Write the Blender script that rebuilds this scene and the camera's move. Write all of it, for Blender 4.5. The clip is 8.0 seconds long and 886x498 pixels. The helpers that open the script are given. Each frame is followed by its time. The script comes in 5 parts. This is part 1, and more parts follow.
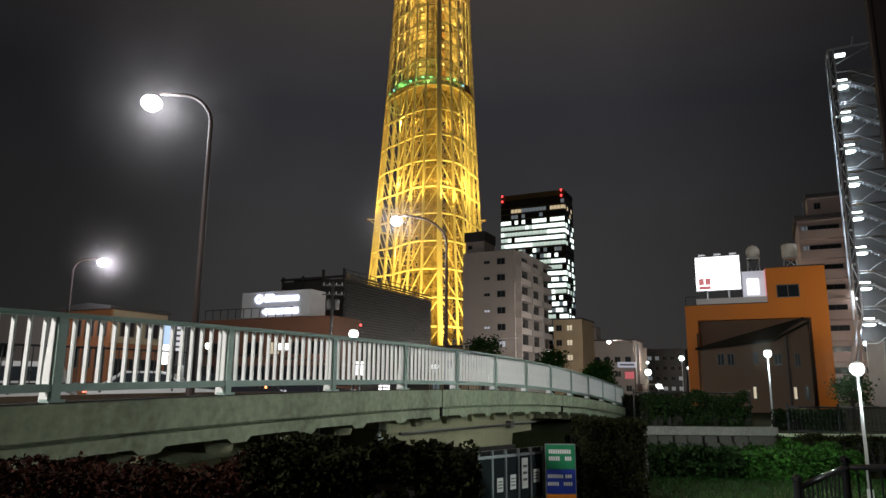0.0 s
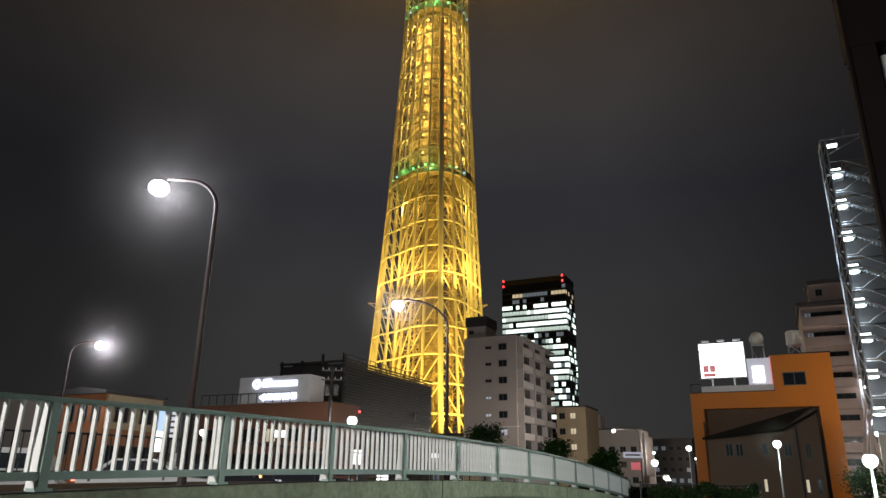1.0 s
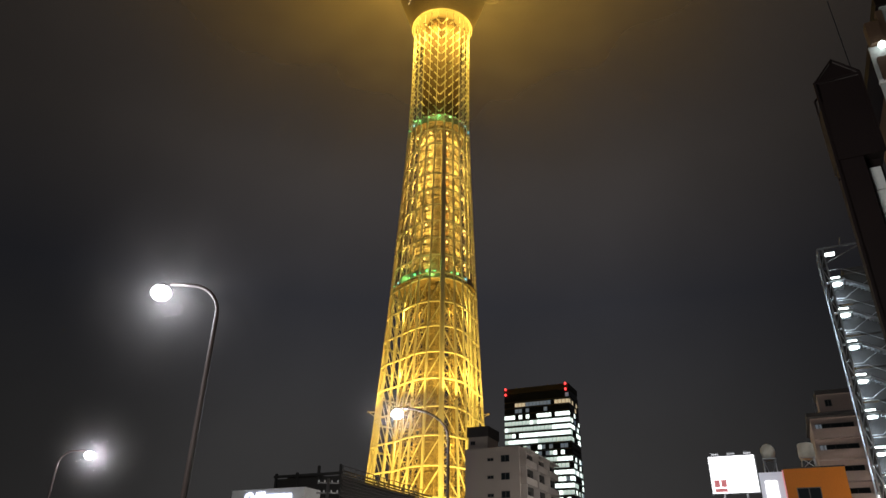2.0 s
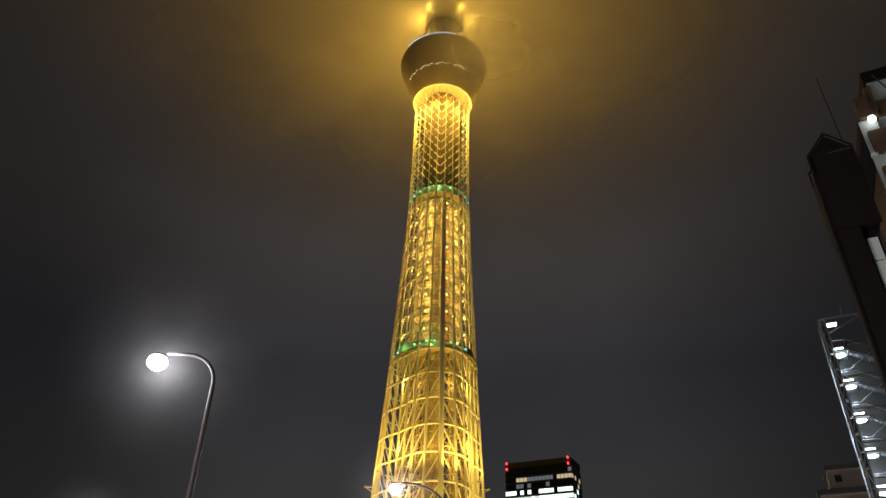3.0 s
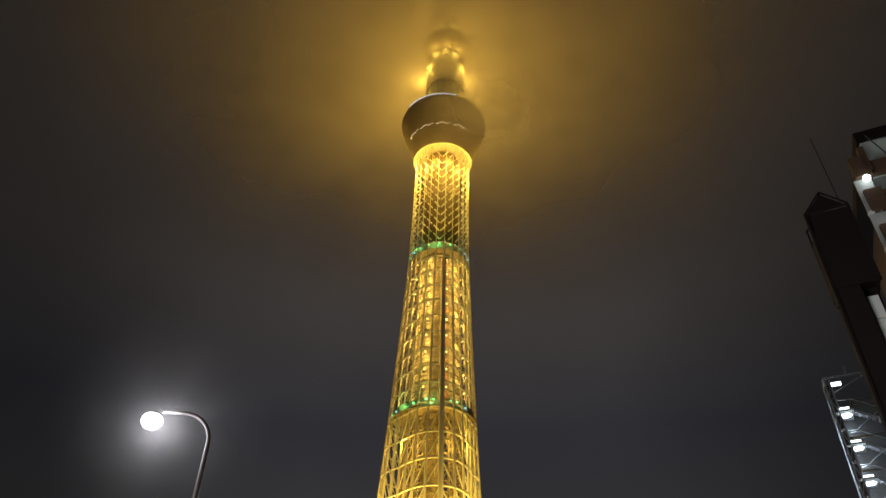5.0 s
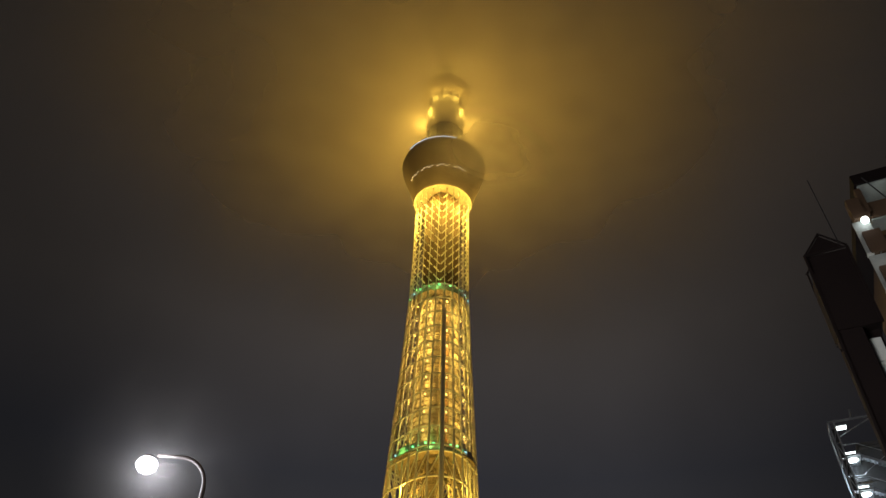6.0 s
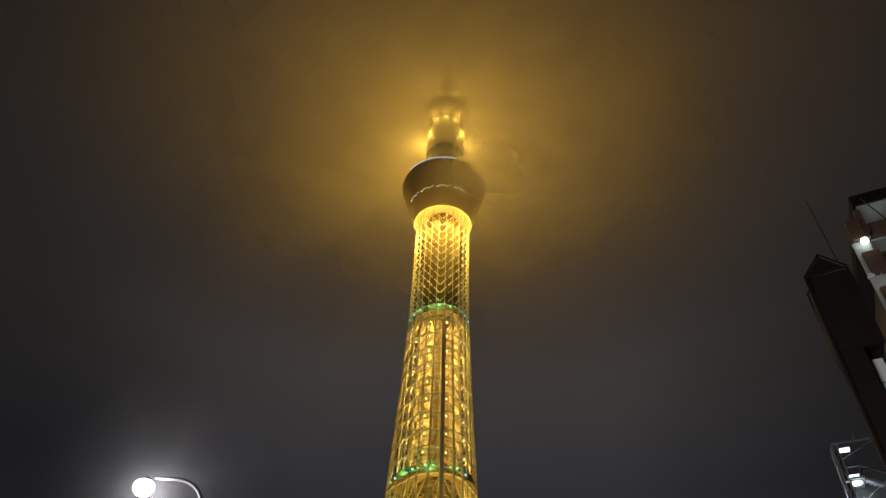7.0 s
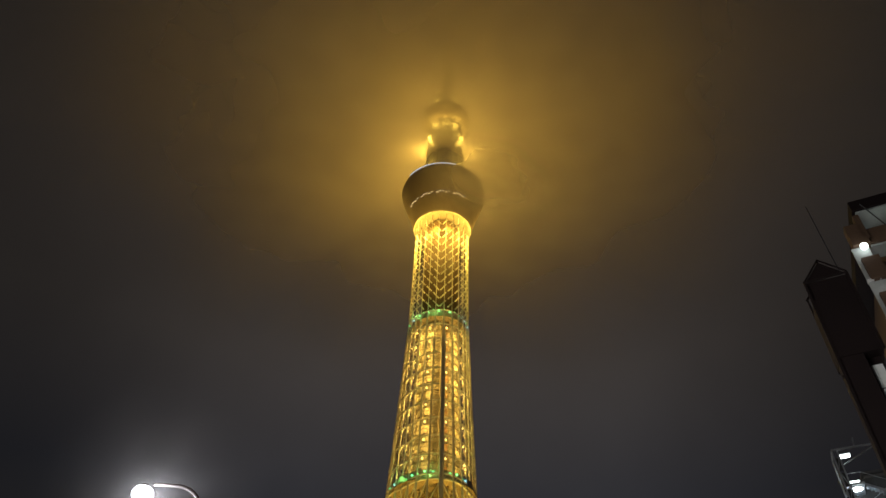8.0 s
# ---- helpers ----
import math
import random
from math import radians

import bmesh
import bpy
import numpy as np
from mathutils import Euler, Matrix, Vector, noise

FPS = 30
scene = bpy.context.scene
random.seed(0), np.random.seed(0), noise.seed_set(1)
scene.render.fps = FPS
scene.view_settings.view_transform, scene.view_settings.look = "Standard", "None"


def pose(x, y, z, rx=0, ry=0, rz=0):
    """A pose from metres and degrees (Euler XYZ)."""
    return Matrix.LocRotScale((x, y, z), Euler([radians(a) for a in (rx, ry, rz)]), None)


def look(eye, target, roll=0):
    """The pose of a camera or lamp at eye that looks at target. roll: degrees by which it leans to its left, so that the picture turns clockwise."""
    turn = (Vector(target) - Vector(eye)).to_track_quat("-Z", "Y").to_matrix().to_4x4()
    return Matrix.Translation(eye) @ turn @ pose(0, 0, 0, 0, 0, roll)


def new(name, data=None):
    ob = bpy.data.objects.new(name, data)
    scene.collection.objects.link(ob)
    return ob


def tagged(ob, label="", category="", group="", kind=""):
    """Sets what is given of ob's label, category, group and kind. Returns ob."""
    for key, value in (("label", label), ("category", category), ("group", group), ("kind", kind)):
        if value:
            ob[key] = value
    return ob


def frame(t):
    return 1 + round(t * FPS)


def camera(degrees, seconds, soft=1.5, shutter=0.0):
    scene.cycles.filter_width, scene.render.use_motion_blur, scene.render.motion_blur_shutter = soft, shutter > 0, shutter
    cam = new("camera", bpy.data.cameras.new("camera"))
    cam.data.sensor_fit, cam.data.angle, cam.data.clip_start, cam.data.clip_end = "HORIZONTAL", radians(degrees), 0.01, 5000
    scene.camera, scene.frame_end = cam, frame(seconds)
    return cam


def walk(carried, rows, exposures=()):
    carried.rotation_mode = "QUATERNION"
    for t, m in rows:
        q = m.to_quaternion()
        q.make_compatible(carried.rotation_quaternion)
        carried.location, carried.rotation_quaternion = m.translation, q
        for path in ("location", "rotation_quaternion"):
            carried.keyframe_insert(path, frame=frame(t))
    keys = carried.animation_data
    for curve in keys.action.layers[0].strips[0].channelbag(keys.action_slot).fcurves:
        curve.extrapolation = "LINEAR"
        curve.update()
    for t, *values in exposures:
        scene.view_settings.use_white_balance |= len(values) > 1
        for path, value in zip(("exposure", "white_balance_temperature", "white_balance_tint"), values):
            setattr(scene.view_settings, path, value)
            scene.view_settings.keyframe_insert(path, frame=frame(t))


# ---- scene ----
cam = camera(65.57, 8.0)
EYE = (0.0, 0.0, 1.6)
TILT = [
    (0.0, 101.30, -0.45, 0.00), (0.5, 104.31, -0.56, 0.03), (1.0, 108.33, -0.78, 0.02), (1.5, 112.69, -0.96, 0.04),
    (2.0, 117.16, -1.08, 0.01), (2.2, 117.98, -1.10, 0.00), (3.3, 124.54, -1.23, -0.10), (3.5, 125.18, -1.24, -0.11), (4.0, 125.90, -1.26, -0.12), (4.2, 126.16, -1.27, -0.13),
    (5.3, 128.64, -1.32, -0.18), (5.5, 129.44, -1.33, -0.19),
    (6.0, 131.09, -1.37, -0.21), (6.5, 132.32, -1.41, -0.24), (7.0, 132.80, -1.39, -0.23), (7.5, 133.01, -1.40, -0.26),
    (8.0, 133.27, -1.35, -0.24),
]
walk(cam, [(t, pose(*EYE, rx, ry, rz)) for t, rx, ry, rz in TILT])

# ---- world: overcast city night ----
world = bpy.data.worlds.new("night")
scene.world = world
world.use_nodes = True
wn, wl = world.node_tree.nodes, world.node_tree.links
wn.clear()
w_out, w_bg = wn.new("ShaderNodeOutputWorld"), wn.new("ShaderNodeBackground")
w_tc, w_sep, w_ramp = wn.new("ShaderNodeTexCoord"), wn.new("ShaderNodeSeparateXYZ"), wn.new("ShaderNodeValToRGB")
w_noise, w_mul = wn.new("ShaderNodeTexNoise"), wn.new("ShaderNodeMixRGB")
w_noise.inputs["Scale"].default_value, w_noise.inputs["Detail"].default_value = 2.5, 4
w_ramp.color_ramp.elements[0].position, w_ramp.color_ramp.elements[0].color = 0.0, (0.0385, 0.0370, 0.0362, 1)
w_ramp.color_ramp.elements[1].position, w_ramp.color_ramp.elements[1].color = 1.0, (0.0190, 0.0172, 0.0165, 1)
low = w_ramp.color_ramp.elements.new(0.20)
low.color = (0.0335, 0.0325, 0.0330, 1)
mid = w_ramp.color_ramp.elements.new(0.38)
mid.color = (0.0255, 0.0257, 0.0305, 1)
warm = w_ramp.color_ramp.elements.new(0.55)
warm.color = (0.0440, 0.0380, 0.0350, 1)
high = w_ramp.color_ramp.elements.new(0.70)
high.color = (0.0450, 0.0380, 0.0340, 1)
w_mul.blend_type, w_mul.inputs[0].default_value = "SOFT_LIGHT", 0.35
wl.new(w_tc.outputs["Generated"], w_sep.inputs[0])
wl.new(w_tc.outputs["Generated"], w_noise.inputs["Vector"])
wl.new(w_sep.outputs["Z"], w_ramp.inputs[0])
wl.new(w_ramp.outputs[0], w_mul.inputs[1])
wl.new(w_noise.outputs["Fac"], w_mul.inputs[2])
# darker towards both sides: the lens's edge fall-off painted into the sky
w_abs, w_side, w_fade = wn.new("ShaderNodeMath"), wn.new("ShaderNodeMapRange"), wn.new("ShaderNodeVectorMath")
w_abs.operation, w_fade.operation, w_side.interpolation_type = "ABSOLUTE", "SCALE", "SMOOTHSTEP"
w_side.inputs[1].default_value, w_side.inputs[2].default_value = 0.16, 0.58
w_side.inputs[3].default_value, w_side.inputs[4].default_value = 1.06, 0.42
wl.new(w_sep.outputs["X"], w_abs.inputs[0])
wl.new(w_abs.outputs[0], w_side.inputs[0])
wl.new(w_mul.outputs[0], w_fade.inputs[0])
wl.new(w_side.outputs[0], w_fade.inputs["Scale"])
wl.new(w_fade.outputs[0], w_bg.inputs[0])
wl.new(w_bg.outputs[0], w_out.inputs[0])
w_bg.inputs[1].default_value = 1.0

AMBER = (1.0, 0.595, 0.075)
COOL = (1.0, 0.97, 0.93)


def point_lamp(name, place, watts, colour, radius=0.15):
    data = bpy.data.lights.new(name, "POINT")
    data.energy, data.color, data.shadow_soft_size = watts, colour, radius
    ob = new(name, data)
    ob.location = place
    return ob


def spot_lamp(name, place, target, watts, colour, angle, radius=0.5, blend=0.6):
    data = bpy.data.lights.new(name, "SPOT")
    data.energy, data.color, data.shadow_soft_size, data.spot_size, data.spot_blend = watts, colour, radius, radians(angle), blend
    ob = new(name, data)
    ob.matrix_world = look(place, target)
    return ob


# ---- materials ----
def material(name, colour, rough=0.6, metal=0.0, var=0.25, scale=1.0, fine=20.0, bump=0.15, streak=0.0, island=0.0, gloss=0.5, each=0.0):
    """A painted, stony or metal surface with stains at one scale and grain at another."""
    m = bpy.data.materials.new(name)
    m.use_nodes = True
    n, l = m.node_tree.nodes, m.node_tree.links
    b = n["Principled BSDF"]
    tc, coarse, grain = n.new("ShaderNodeTexCoord"), n.new("ShaderNodeTexNoise"), n.new("ShaderNodeTexNoise")
    mp = n.new("ShaderNodeMapping")
    mp.inputs["Scale"].default_value = (1, 1, 0.2 if streak else 1)
    l.new(tc.outputs["Object"], mp.inputs[0])
    l.new(mp.outputs[0], coarse.inputs["Vector"])
    l.new(tc.outputs["Object"], grain.inputs["Vector"])
    coarse.inputs["Scale"].default_value, coarse.inputs["Detail"].default_value = scale, 5
    grain.inputs["Scale"].default_value, grain.inputs["Detail"].default_value = fine, 3
    add = n.new("ShaderNodeMath")
    add.operation = "ADD"
    l.new(coarse.outputs["Fac"], add.inputs[0])
    l.new(grain.outputs["Fac"], add.inputs[1])
    half = n.new("ShaderNodeMapRange")
    half.inputs[1].default_value, half.inputs[2].default_value = 0.6, 1.4
    half.inputs[3].default_value, half.inputs[4].default_value = 1 - var, 1 + var
    l.new(add.outputs[0], half.inputs[0])
    value = half.outputs[0]
    if island:
        geo, mr, mul = n.new("ShaderNodeNewGeometry"), n.new("ShaderNodeMapRange"), n.new("ShaderNodeMath")
        mr.inputs[3].default_value, mr.inputs[4].default_value = 1 - island, 1 + island
        mul.operation = "MULTIPLY"
        l.new(geo.outputs["Random Per Island"], mr.inputs[0])
        l.new(mr.outputs[0], mul.inputs[0])
        l.new(value, mul.inputs[1])
        value = mul.outputs[0]
    if each:
        info, mr, mul = n.new("ShaderNodeObjectInfo"), n.new("ShaderNodeMapRange"), n.new("ShaderNodeMath")
        mr.inputs[3].default_value, mr.inputs[4].default_value = 1 - each, 1 + each
        mul.operation = "MULTIPLY"
        l.new(info.outputs["Random"], mr.inputs[0])
        l.new(mr.outputs[0], mul.inputs[0])
        l.new(value, mul.inputs[1])
        value = mul.outputs[0]
    vm = n.new("ShaderNodeVectorMath")
    vm.operation = "SCALE"
    vm.inputs[0].default_value = colour
    l.new(value, vm.inputs["Scale"])
    l.new(vm.outputs[0], b.inputs["Base Color"])
    rr = n.new("ShaderNodeMapRange")
    rr.inputs[3].default_value, rr.inputs[4].default_value = max(0.02, rough - 0.12), min(1, rough + 0.12)
    l.new(coarse.outputs["Fac"], rr.inputs[0])
    l.new(rr.outputs[0], b.inputs["Roughness"])
    b.inputs["Metallic"].default_value = metal
    b.inputs["Specular IOR Level"].default_value = gloss
    if bump:
        bn = n.new("ShaderNodeBump")
        bn.inputs["Strength"].default_value, bn.inputs["Distance"].default_value = bump, 0.02
        l.new(grain.outputs["Fac"], bn.inputs["Height"])
        l.new(bn.outputs[0], b.inputs["Normal"])
    return m


def glow(name, colour, strength, var=0.0, scale=1.0):
    """The face of a lamp, a lit sign or a lit window."""
    m = bpy.data.materials.new(name)
    m.use_nodes = True
    n, l = m.node_tree.nodes, m.node_tree.links
    b = n["Principled BSDF"]
    b.inputs["Base Color"].default_value = (0.6, 0.6, 0.6, 1)
    b.inputs["Emission Color"].default_value = (*colour, 1)
    b.inputs["Emission Strength"].default_value = strength
    if var:
        tc, no, mr = n.new("ShaderNodeTexCoord"), n.new("ShaderNodeTexNoise"), n.new("ShaderNodeMapRange")
        no.inputs["Scale"].default_value = scale
        mr.inputs[1].default_value, mr.inputs[2].default_value = 0.35, 0.65
        mr.inputs[3].default_value, mr.inputs[4].default_value = strength * (1 - var), strength * (1 + var)
        l.new(tc.outputs["Object"], no.inputs["Vector"])
        l.new(no.outputs["Fac"], mr.inputs[0])
        l.new(mr.outputs[0], b.inputs["Emission Strength"])
    return m


def dark_glass(name, colour=(0.02, 0.025, 0.03)):
    m = bpy.data.materials.new(name)
    m.use_nodes = True
    b = m.node_tree.nodes["Principled BSDF"]
    b.inputs["Base Color"].default_value, b.inputs["Roughness"].default_value = (*colour, 1), 0.08
    return m


M_STEEL = material("tower_steel_paint", (0.62, 0.63, 0.62), 0.5, 0, 0.12, 0.2, 2, 0)
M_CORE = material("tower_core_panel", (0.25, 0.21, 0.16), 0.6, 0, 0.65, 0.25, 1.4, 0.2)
M_PANEL = material("shaft_panel_paint", (0.42, 0.39, 0.32), 0.5, 0, 0.75, 0.55, 1.8, 0.2, each=0.5)
M_PANEL_BROWN = material("brown_shaft_panel_paint", (0.20, 0.11, 0.065), 0.5, 0, 0.6, 0.55, 1.8, 0.2, each=0.4)
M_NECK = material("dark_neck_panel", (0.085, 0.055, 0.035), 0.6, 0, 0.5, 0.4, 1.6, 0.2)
M_DECK = material("deck_cladding", (0.33, 0.28, 0.25), 0.35, 0.1, 0.15, 0.1, 1, 0)
M_RAIL_GREEN = material("green_rail_paint", (0.31, 0.41, 0.37), 0.42, 0, 0.15, 3, 40, 0.1)
M_BAR = material("pale_baluster_paint", (0.72, 0.72, 0.70), 0.45, 0, 0.1, 3, 50, 0.05)
M_CONCRETE = material("stained_concrete", (0.35, 0.375, 0.265), 0.85, 0, 0.42, 1.1, 7, 0.25, streak=1)
M_CONC_YELLOW = material("old_yellow_concrete", (0.34, 0.31, 0.20), 0.85, 0, 0.35, 0.6, 25, 0.4, streak=1)
M_DIRT = material("black_moss_and_dirt", (0.018, 0.016, 0.012), 0.95, 0, 0.5, 2, 20, 0.4, gloss=0.1)
M_ASPHALT = material("asphalt", (0.05, 0.05, 0.052), 0.7, 0, 0.3, 0.8, 60, 0.4)
M_GROUND = material("park_soil_and_grass", (0.019, 0.021, 0.009), 0.95, 0, 0.4, 0.7, 18, 0.8, gloss=0.05)
M_POLE = material("brown_pole_paint", (0.024, 0.012, 0.010), 0.65, 0.0, 0.2, 2, 40, 0.05)
M_WHITE_POLE = material("pale_pole_paint", (0.6, 0.62, 0.62), 0.4, 0.1, 0.15, 2, 40, 0.05)
M_BLACK = material("black_iron_paint", (0.025, 0.025, 0.028), 0.3, 0.3, 0.2, 4, 60, 0.1)
M_GREY_WALL = material("grey_render_wall", (0.45, 0.395, 0.36), 0.85, 0, 0.14, 0.25, 12, 0.2, streak=1)
M_PINK_WALL = material("beige_tile_wall", (0.46, 0.36, 0.32), 0.7, 0, 0.14, 0.3, 10, 0.2)
M_ORANGE = material("orange_wall_paint", (0.80, 0.235, 0.015), 0.6, 0, 0.1, 0.4, 10, 0.15, streak=1)
M_BROWN = material("brown_cladding", (0.115, 0.066, 0.038), 0.7, 0, 0.2, 0.5, 10, 0.2)
M_DARK = material("dark_metal_cladding", (0.07, 0.068, 0.066), 0.5, 0.4, 0.2, 0.5, 8, 0.1)
M_LOUVRE = material("brown_louvre_metal", (0.10, 0.088, 0.08), 0.5, 0.4, 0.2, 0.5, 8, 0.1)
M_SLAT = material("grey_louvre_metal", (0.16, 0.15, 0.145), 0.45, 0.5, 0.2, 0.5, 8, 0.1)
M_BRICK_BROWN = material("red_brown_tile_wall", (0.28, 0.13, 0.08), 0.75, 0, 0.2, 0.5, 14, 0.3)
M_CREAM = material("cream_tank_plastic", (0.80, 0.76, 0.66), 0.5, 0, 0.12, 1, 12, 0.1)
M_TAN = material("tan_wall", (0.5, 0.38, 0.24), 0.8, 0, 0.15, 0.4, 12, 0.2)
M_CORNER = material("orange_brown_tile", (0.38, 0.15, 0.065), 0.7, 0, 0.2, 0.5, 12, 0.2)
M_PYLON = material("dark_pylon_paint", (0.014, 0.008, 0.008), 0.75, 0.0, 0.3, 0.6, 20, 0.05, gloss=0.2)
M_ROOF = material("dark_roof", (0.06, 0.055, 0.055), 0.6, 0, 0.25, 0.6, 15, 0.3)
M_GALV = material("galvanised_steel", (0.5, 0.52, 0.55), 0.35, 0.7, 0.2, 1, 30, 0.05)
M_WHITE = material("white_panel_paint", (0.78, 0.78, 0.78), 0.5, 0, 0.08, 0.5, 10, 0.05)
M_SCREEN = material("pale_grey_screen_paint", (0.40, 0.42, 0.41), 0.6, 0, 0.15, 0.6, 10, 0.05)
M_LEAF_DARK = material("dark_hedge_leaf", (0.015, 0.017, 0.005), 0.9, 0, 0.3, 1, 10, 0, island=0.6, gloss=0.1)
# darkened copy of the hedge leaf below, with shade put into its colour
M_LEAF_SHADED = material("shaded_green_leaf", (0.013, 0.029, 0.007), 0.75, 0, 0.3, 1, 10, 0, island=0.5, gloss=0.1)
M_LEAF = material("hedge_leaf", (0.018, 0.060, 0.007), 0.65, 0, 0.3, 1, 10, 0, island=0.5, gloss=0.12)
M_LEAF_RED = material("reddish_hedge_leaf", (0.034, 0.010, 0.005), 0.9, 0, 0.3, 1, 10, 0, island=0.5, gloss=0.12)
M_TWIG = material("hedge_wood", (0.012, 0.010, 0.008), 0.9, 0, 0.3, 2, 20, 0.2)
M_KERB = material("weathered_kerb_concrete", (0.15, 0.15, 0.135), 0.9, 0, 0.3, 1.5, 12, 0.3)
M_STONE = material("rubble_stone_wall", (0.045, 0.043, 0.037), 0.9, 0, 0.35, 2, 20, 0.5, island=0.3)
M_GLASS = dark_glass("night_window_glass")
M_LIT = glow("lit_window", (0.85, 1.0, 0.93), 1.7, 0.5, 0.35)
M_LIT_PALE = glow("pale_lit_window", (0.80, 1.0, 0.90), 0.6, 0.6, 0.3)
M_LIT_WARM = glow("warm_lit_window", (1.0, 0.8, 0.5), 0.5, 0.4, 0.5)
M_LIT_DIM = glow("dim_lit_window", (0.5, 0.75, 1.0), 0.12, 0.5, 0.4)
M_LAMP = glow("street_lamp_lens", (0.93, 0.95, 1.0), 8)
M_LAMP_SMALL = glow("small_lamp_lens", (0.88, 1.0, 0.97), 5)
M_LAMP_RIM = glow("cool_rim_light", (0.75, 0.88, 1.0), 0.7)
M_AMBER = glow("amber_floodlight_lens", (1.0, 0.72, 0.2), 2.2)
M_GREEN_LED = glow("green_led_lens", (0.15, 1.0, 0.3), 2.5)
M_CYAN_LED = glow("cyan_led_lens", (0.3, 0.8, 1.0), 1.5)
M_RED = glow("red_aviation_lamp", (1.0, 0.05, 0.05), 3)
M_SIGN = glow("white_lit_sign_face", (1.0, 0.98, 1.0), 3.0)
M_SIGN_SOFT = glow("soft_lit_sign_face", (0.8, 0.82, 1.0), 0.35)
M_SIGN_RED = glow("red_sign_bars", (1.0, 0.16, 0.2), 0.45)
M_SIGN_BLUE = glow("blue_white_sign_bars", (0.7, 0.75, 1.0), 3.5)


# ---- building blocks ----
class Shape:
    """Vertices and faces of one mesh, gathered piece by piece."""

    def __init__(self):
        self.v, self.f = [], []

    def add(self, verts, faces):
        k = len(self.v)
        self.v += [tuple(p) for p in verts]
        self.f += [tuple(i + k for i in q) for q in faces]
        return self

    def box(self, x0, x1, y0, y1, z0, z1, m=None):
        c = [Vector((x, y, z)) for z in (z0, z1) for x, y in ((x0, y0), (x1, y0), (x1, y1), (x0, y1))]
        if m:
            c = [m @ p for p in c]
        return self.add(c, [(3, 2, 1, 0), (4, 5, 6, 7), (0, 1, 5, 4), (1, 2, 6, 5), (2, 3, 7, 6), (3, 0, 4, 7)])

    def tube(self, points, radius, sides=8, caps=True):
        """A round bar along points; radius is one number or one for each point."""
        pts = [Vector(p) for p in points]
        rad = radius if isinstance(radius, (list, tuple)) else [radius] * len(pts)
        verts, faces = [], []
        for i, p in enumerate(pts):
            d = (pts[min(i + 1, len(pts) - 1)] - pts[max(i - 1, 0)]).normalized()
            a = d.orthogonal().normalized() if i == 0 else (a - d * a.dot(d)).normalized()
            b = d.cross(a)
            verts += [p + (a * math.cos(2 * math.pi * k / sides) + b * math.sin(2 * math.pi * k / sides)) * rad[i] for k in range(sides)]
        for i in range(len(pts) - 1):
            for k in range(sides):
                j = (k + 1) % sides
                faces.append((i * sides + k, i * sides + j, (i + 1) * sides + j, (i + 1) * sides + k))
        if caps:
            faces += [tuple(range(sides))[::-1], tuple((len(pts) - 1) * sides + k for k in range(sides))]
        return self.add(verts, faces)

    def lathe(self, profile, centre=(0, 0, 0), sides=32):
        """A turned body: profile rows of radius and height."""
        cx, cy, cz = centre
        verts, faces = [], []
        for r, z in profile:
            verts += [(cx + r * math.cos(2 * math.pi * k / sides), cy + r * math.sin(2 * math.pi * k / sides), cz + z) for k in range(sides)]
        for i in range(len(profile) - 1):
            for k in range(sides):
                j = (k + 1) % sides
                faces.append((i * sides + k, i * sides + j, (i + 1) * sides + j, (i + 1) * sides + k))
        faces += [tuple(range(sides))[::-1], tuple((len(profile) - 1) * sides + k for k in range(sides))]
        return self.add(verts, faces)

    def prism(self, outline, y0, y1, m=None):
        """An outline of x, z drawn out from y0 to y1."""
        k = len(outline)
        c = [Vector((x, y, z)) for y in (y0, y1) for x, z in outline]
        if m:
            c = [m @ p for p in c]
        return self.add(c, [tuple(range(k)), tuple(range(2 * k - 1, k - 1, -1))] + [(i, i + k, (i + 1) % k + k, (i + 1) % k) for i in range(k)])

    def mesh(self, name, mat, smooth=False):
        me = bpy.data.meshes.new(name)
        me.from_pydata(self.v, [], self.f)
        me.materials.append(mat)
        if smooth:
            me.polygons.foreach_set("use_smooth", [True] * len(me.polygons))
        me.update()
        return me


def part(name, shape, mat, parent=None, label="", smooth=False):
    """One mesh object under a thing or a part."""
    ob = new(name, shape.mesh(name, mat, smooth))
    ob.parent = parent
    return tagged(ob, label)


def thing(name, label, category, group="", m=None, kind=""):
    ob = new(name)
    if m:
        ob.matrix_world = m
    return tagged(ob, label, category, group, kind)


def solid(name, shape, mat, label, category, group="", kind="", smooth=False, m=None):
    ob = part(name, shape, mat, smooth=smooth)
    if m:
        ob.matrix_world = m
    return tagged(ob, label, category, group, kind)


STREET = -25.5


def grid(x, y, z=0.0):
    """The street grid's frame: local y runs along the bridge, local x to the right of it."""
    return pose(x, y, z, 0, 0, STREET)


# ---- ground ----
def smooth_step(a, b, x):
    k = min(1, max(0, (x - a) / (b - a)))
    return k * k * (3 - 2 * k)


def ground_height(x, y):
    dip = smooth_step(4, 10, y) * (1 - smooth_step(25.05, 25.25, y))
    bank = smooth_step(7.0, 8.5, -(x - (-9.06 + 0.477 * y)) * 0.9026) * smooth_step(-30, -10, y)
    return -1.1 * dip * (1 - bank) + 0.55 * bank * (1 - smooth_step(40, 55, y))


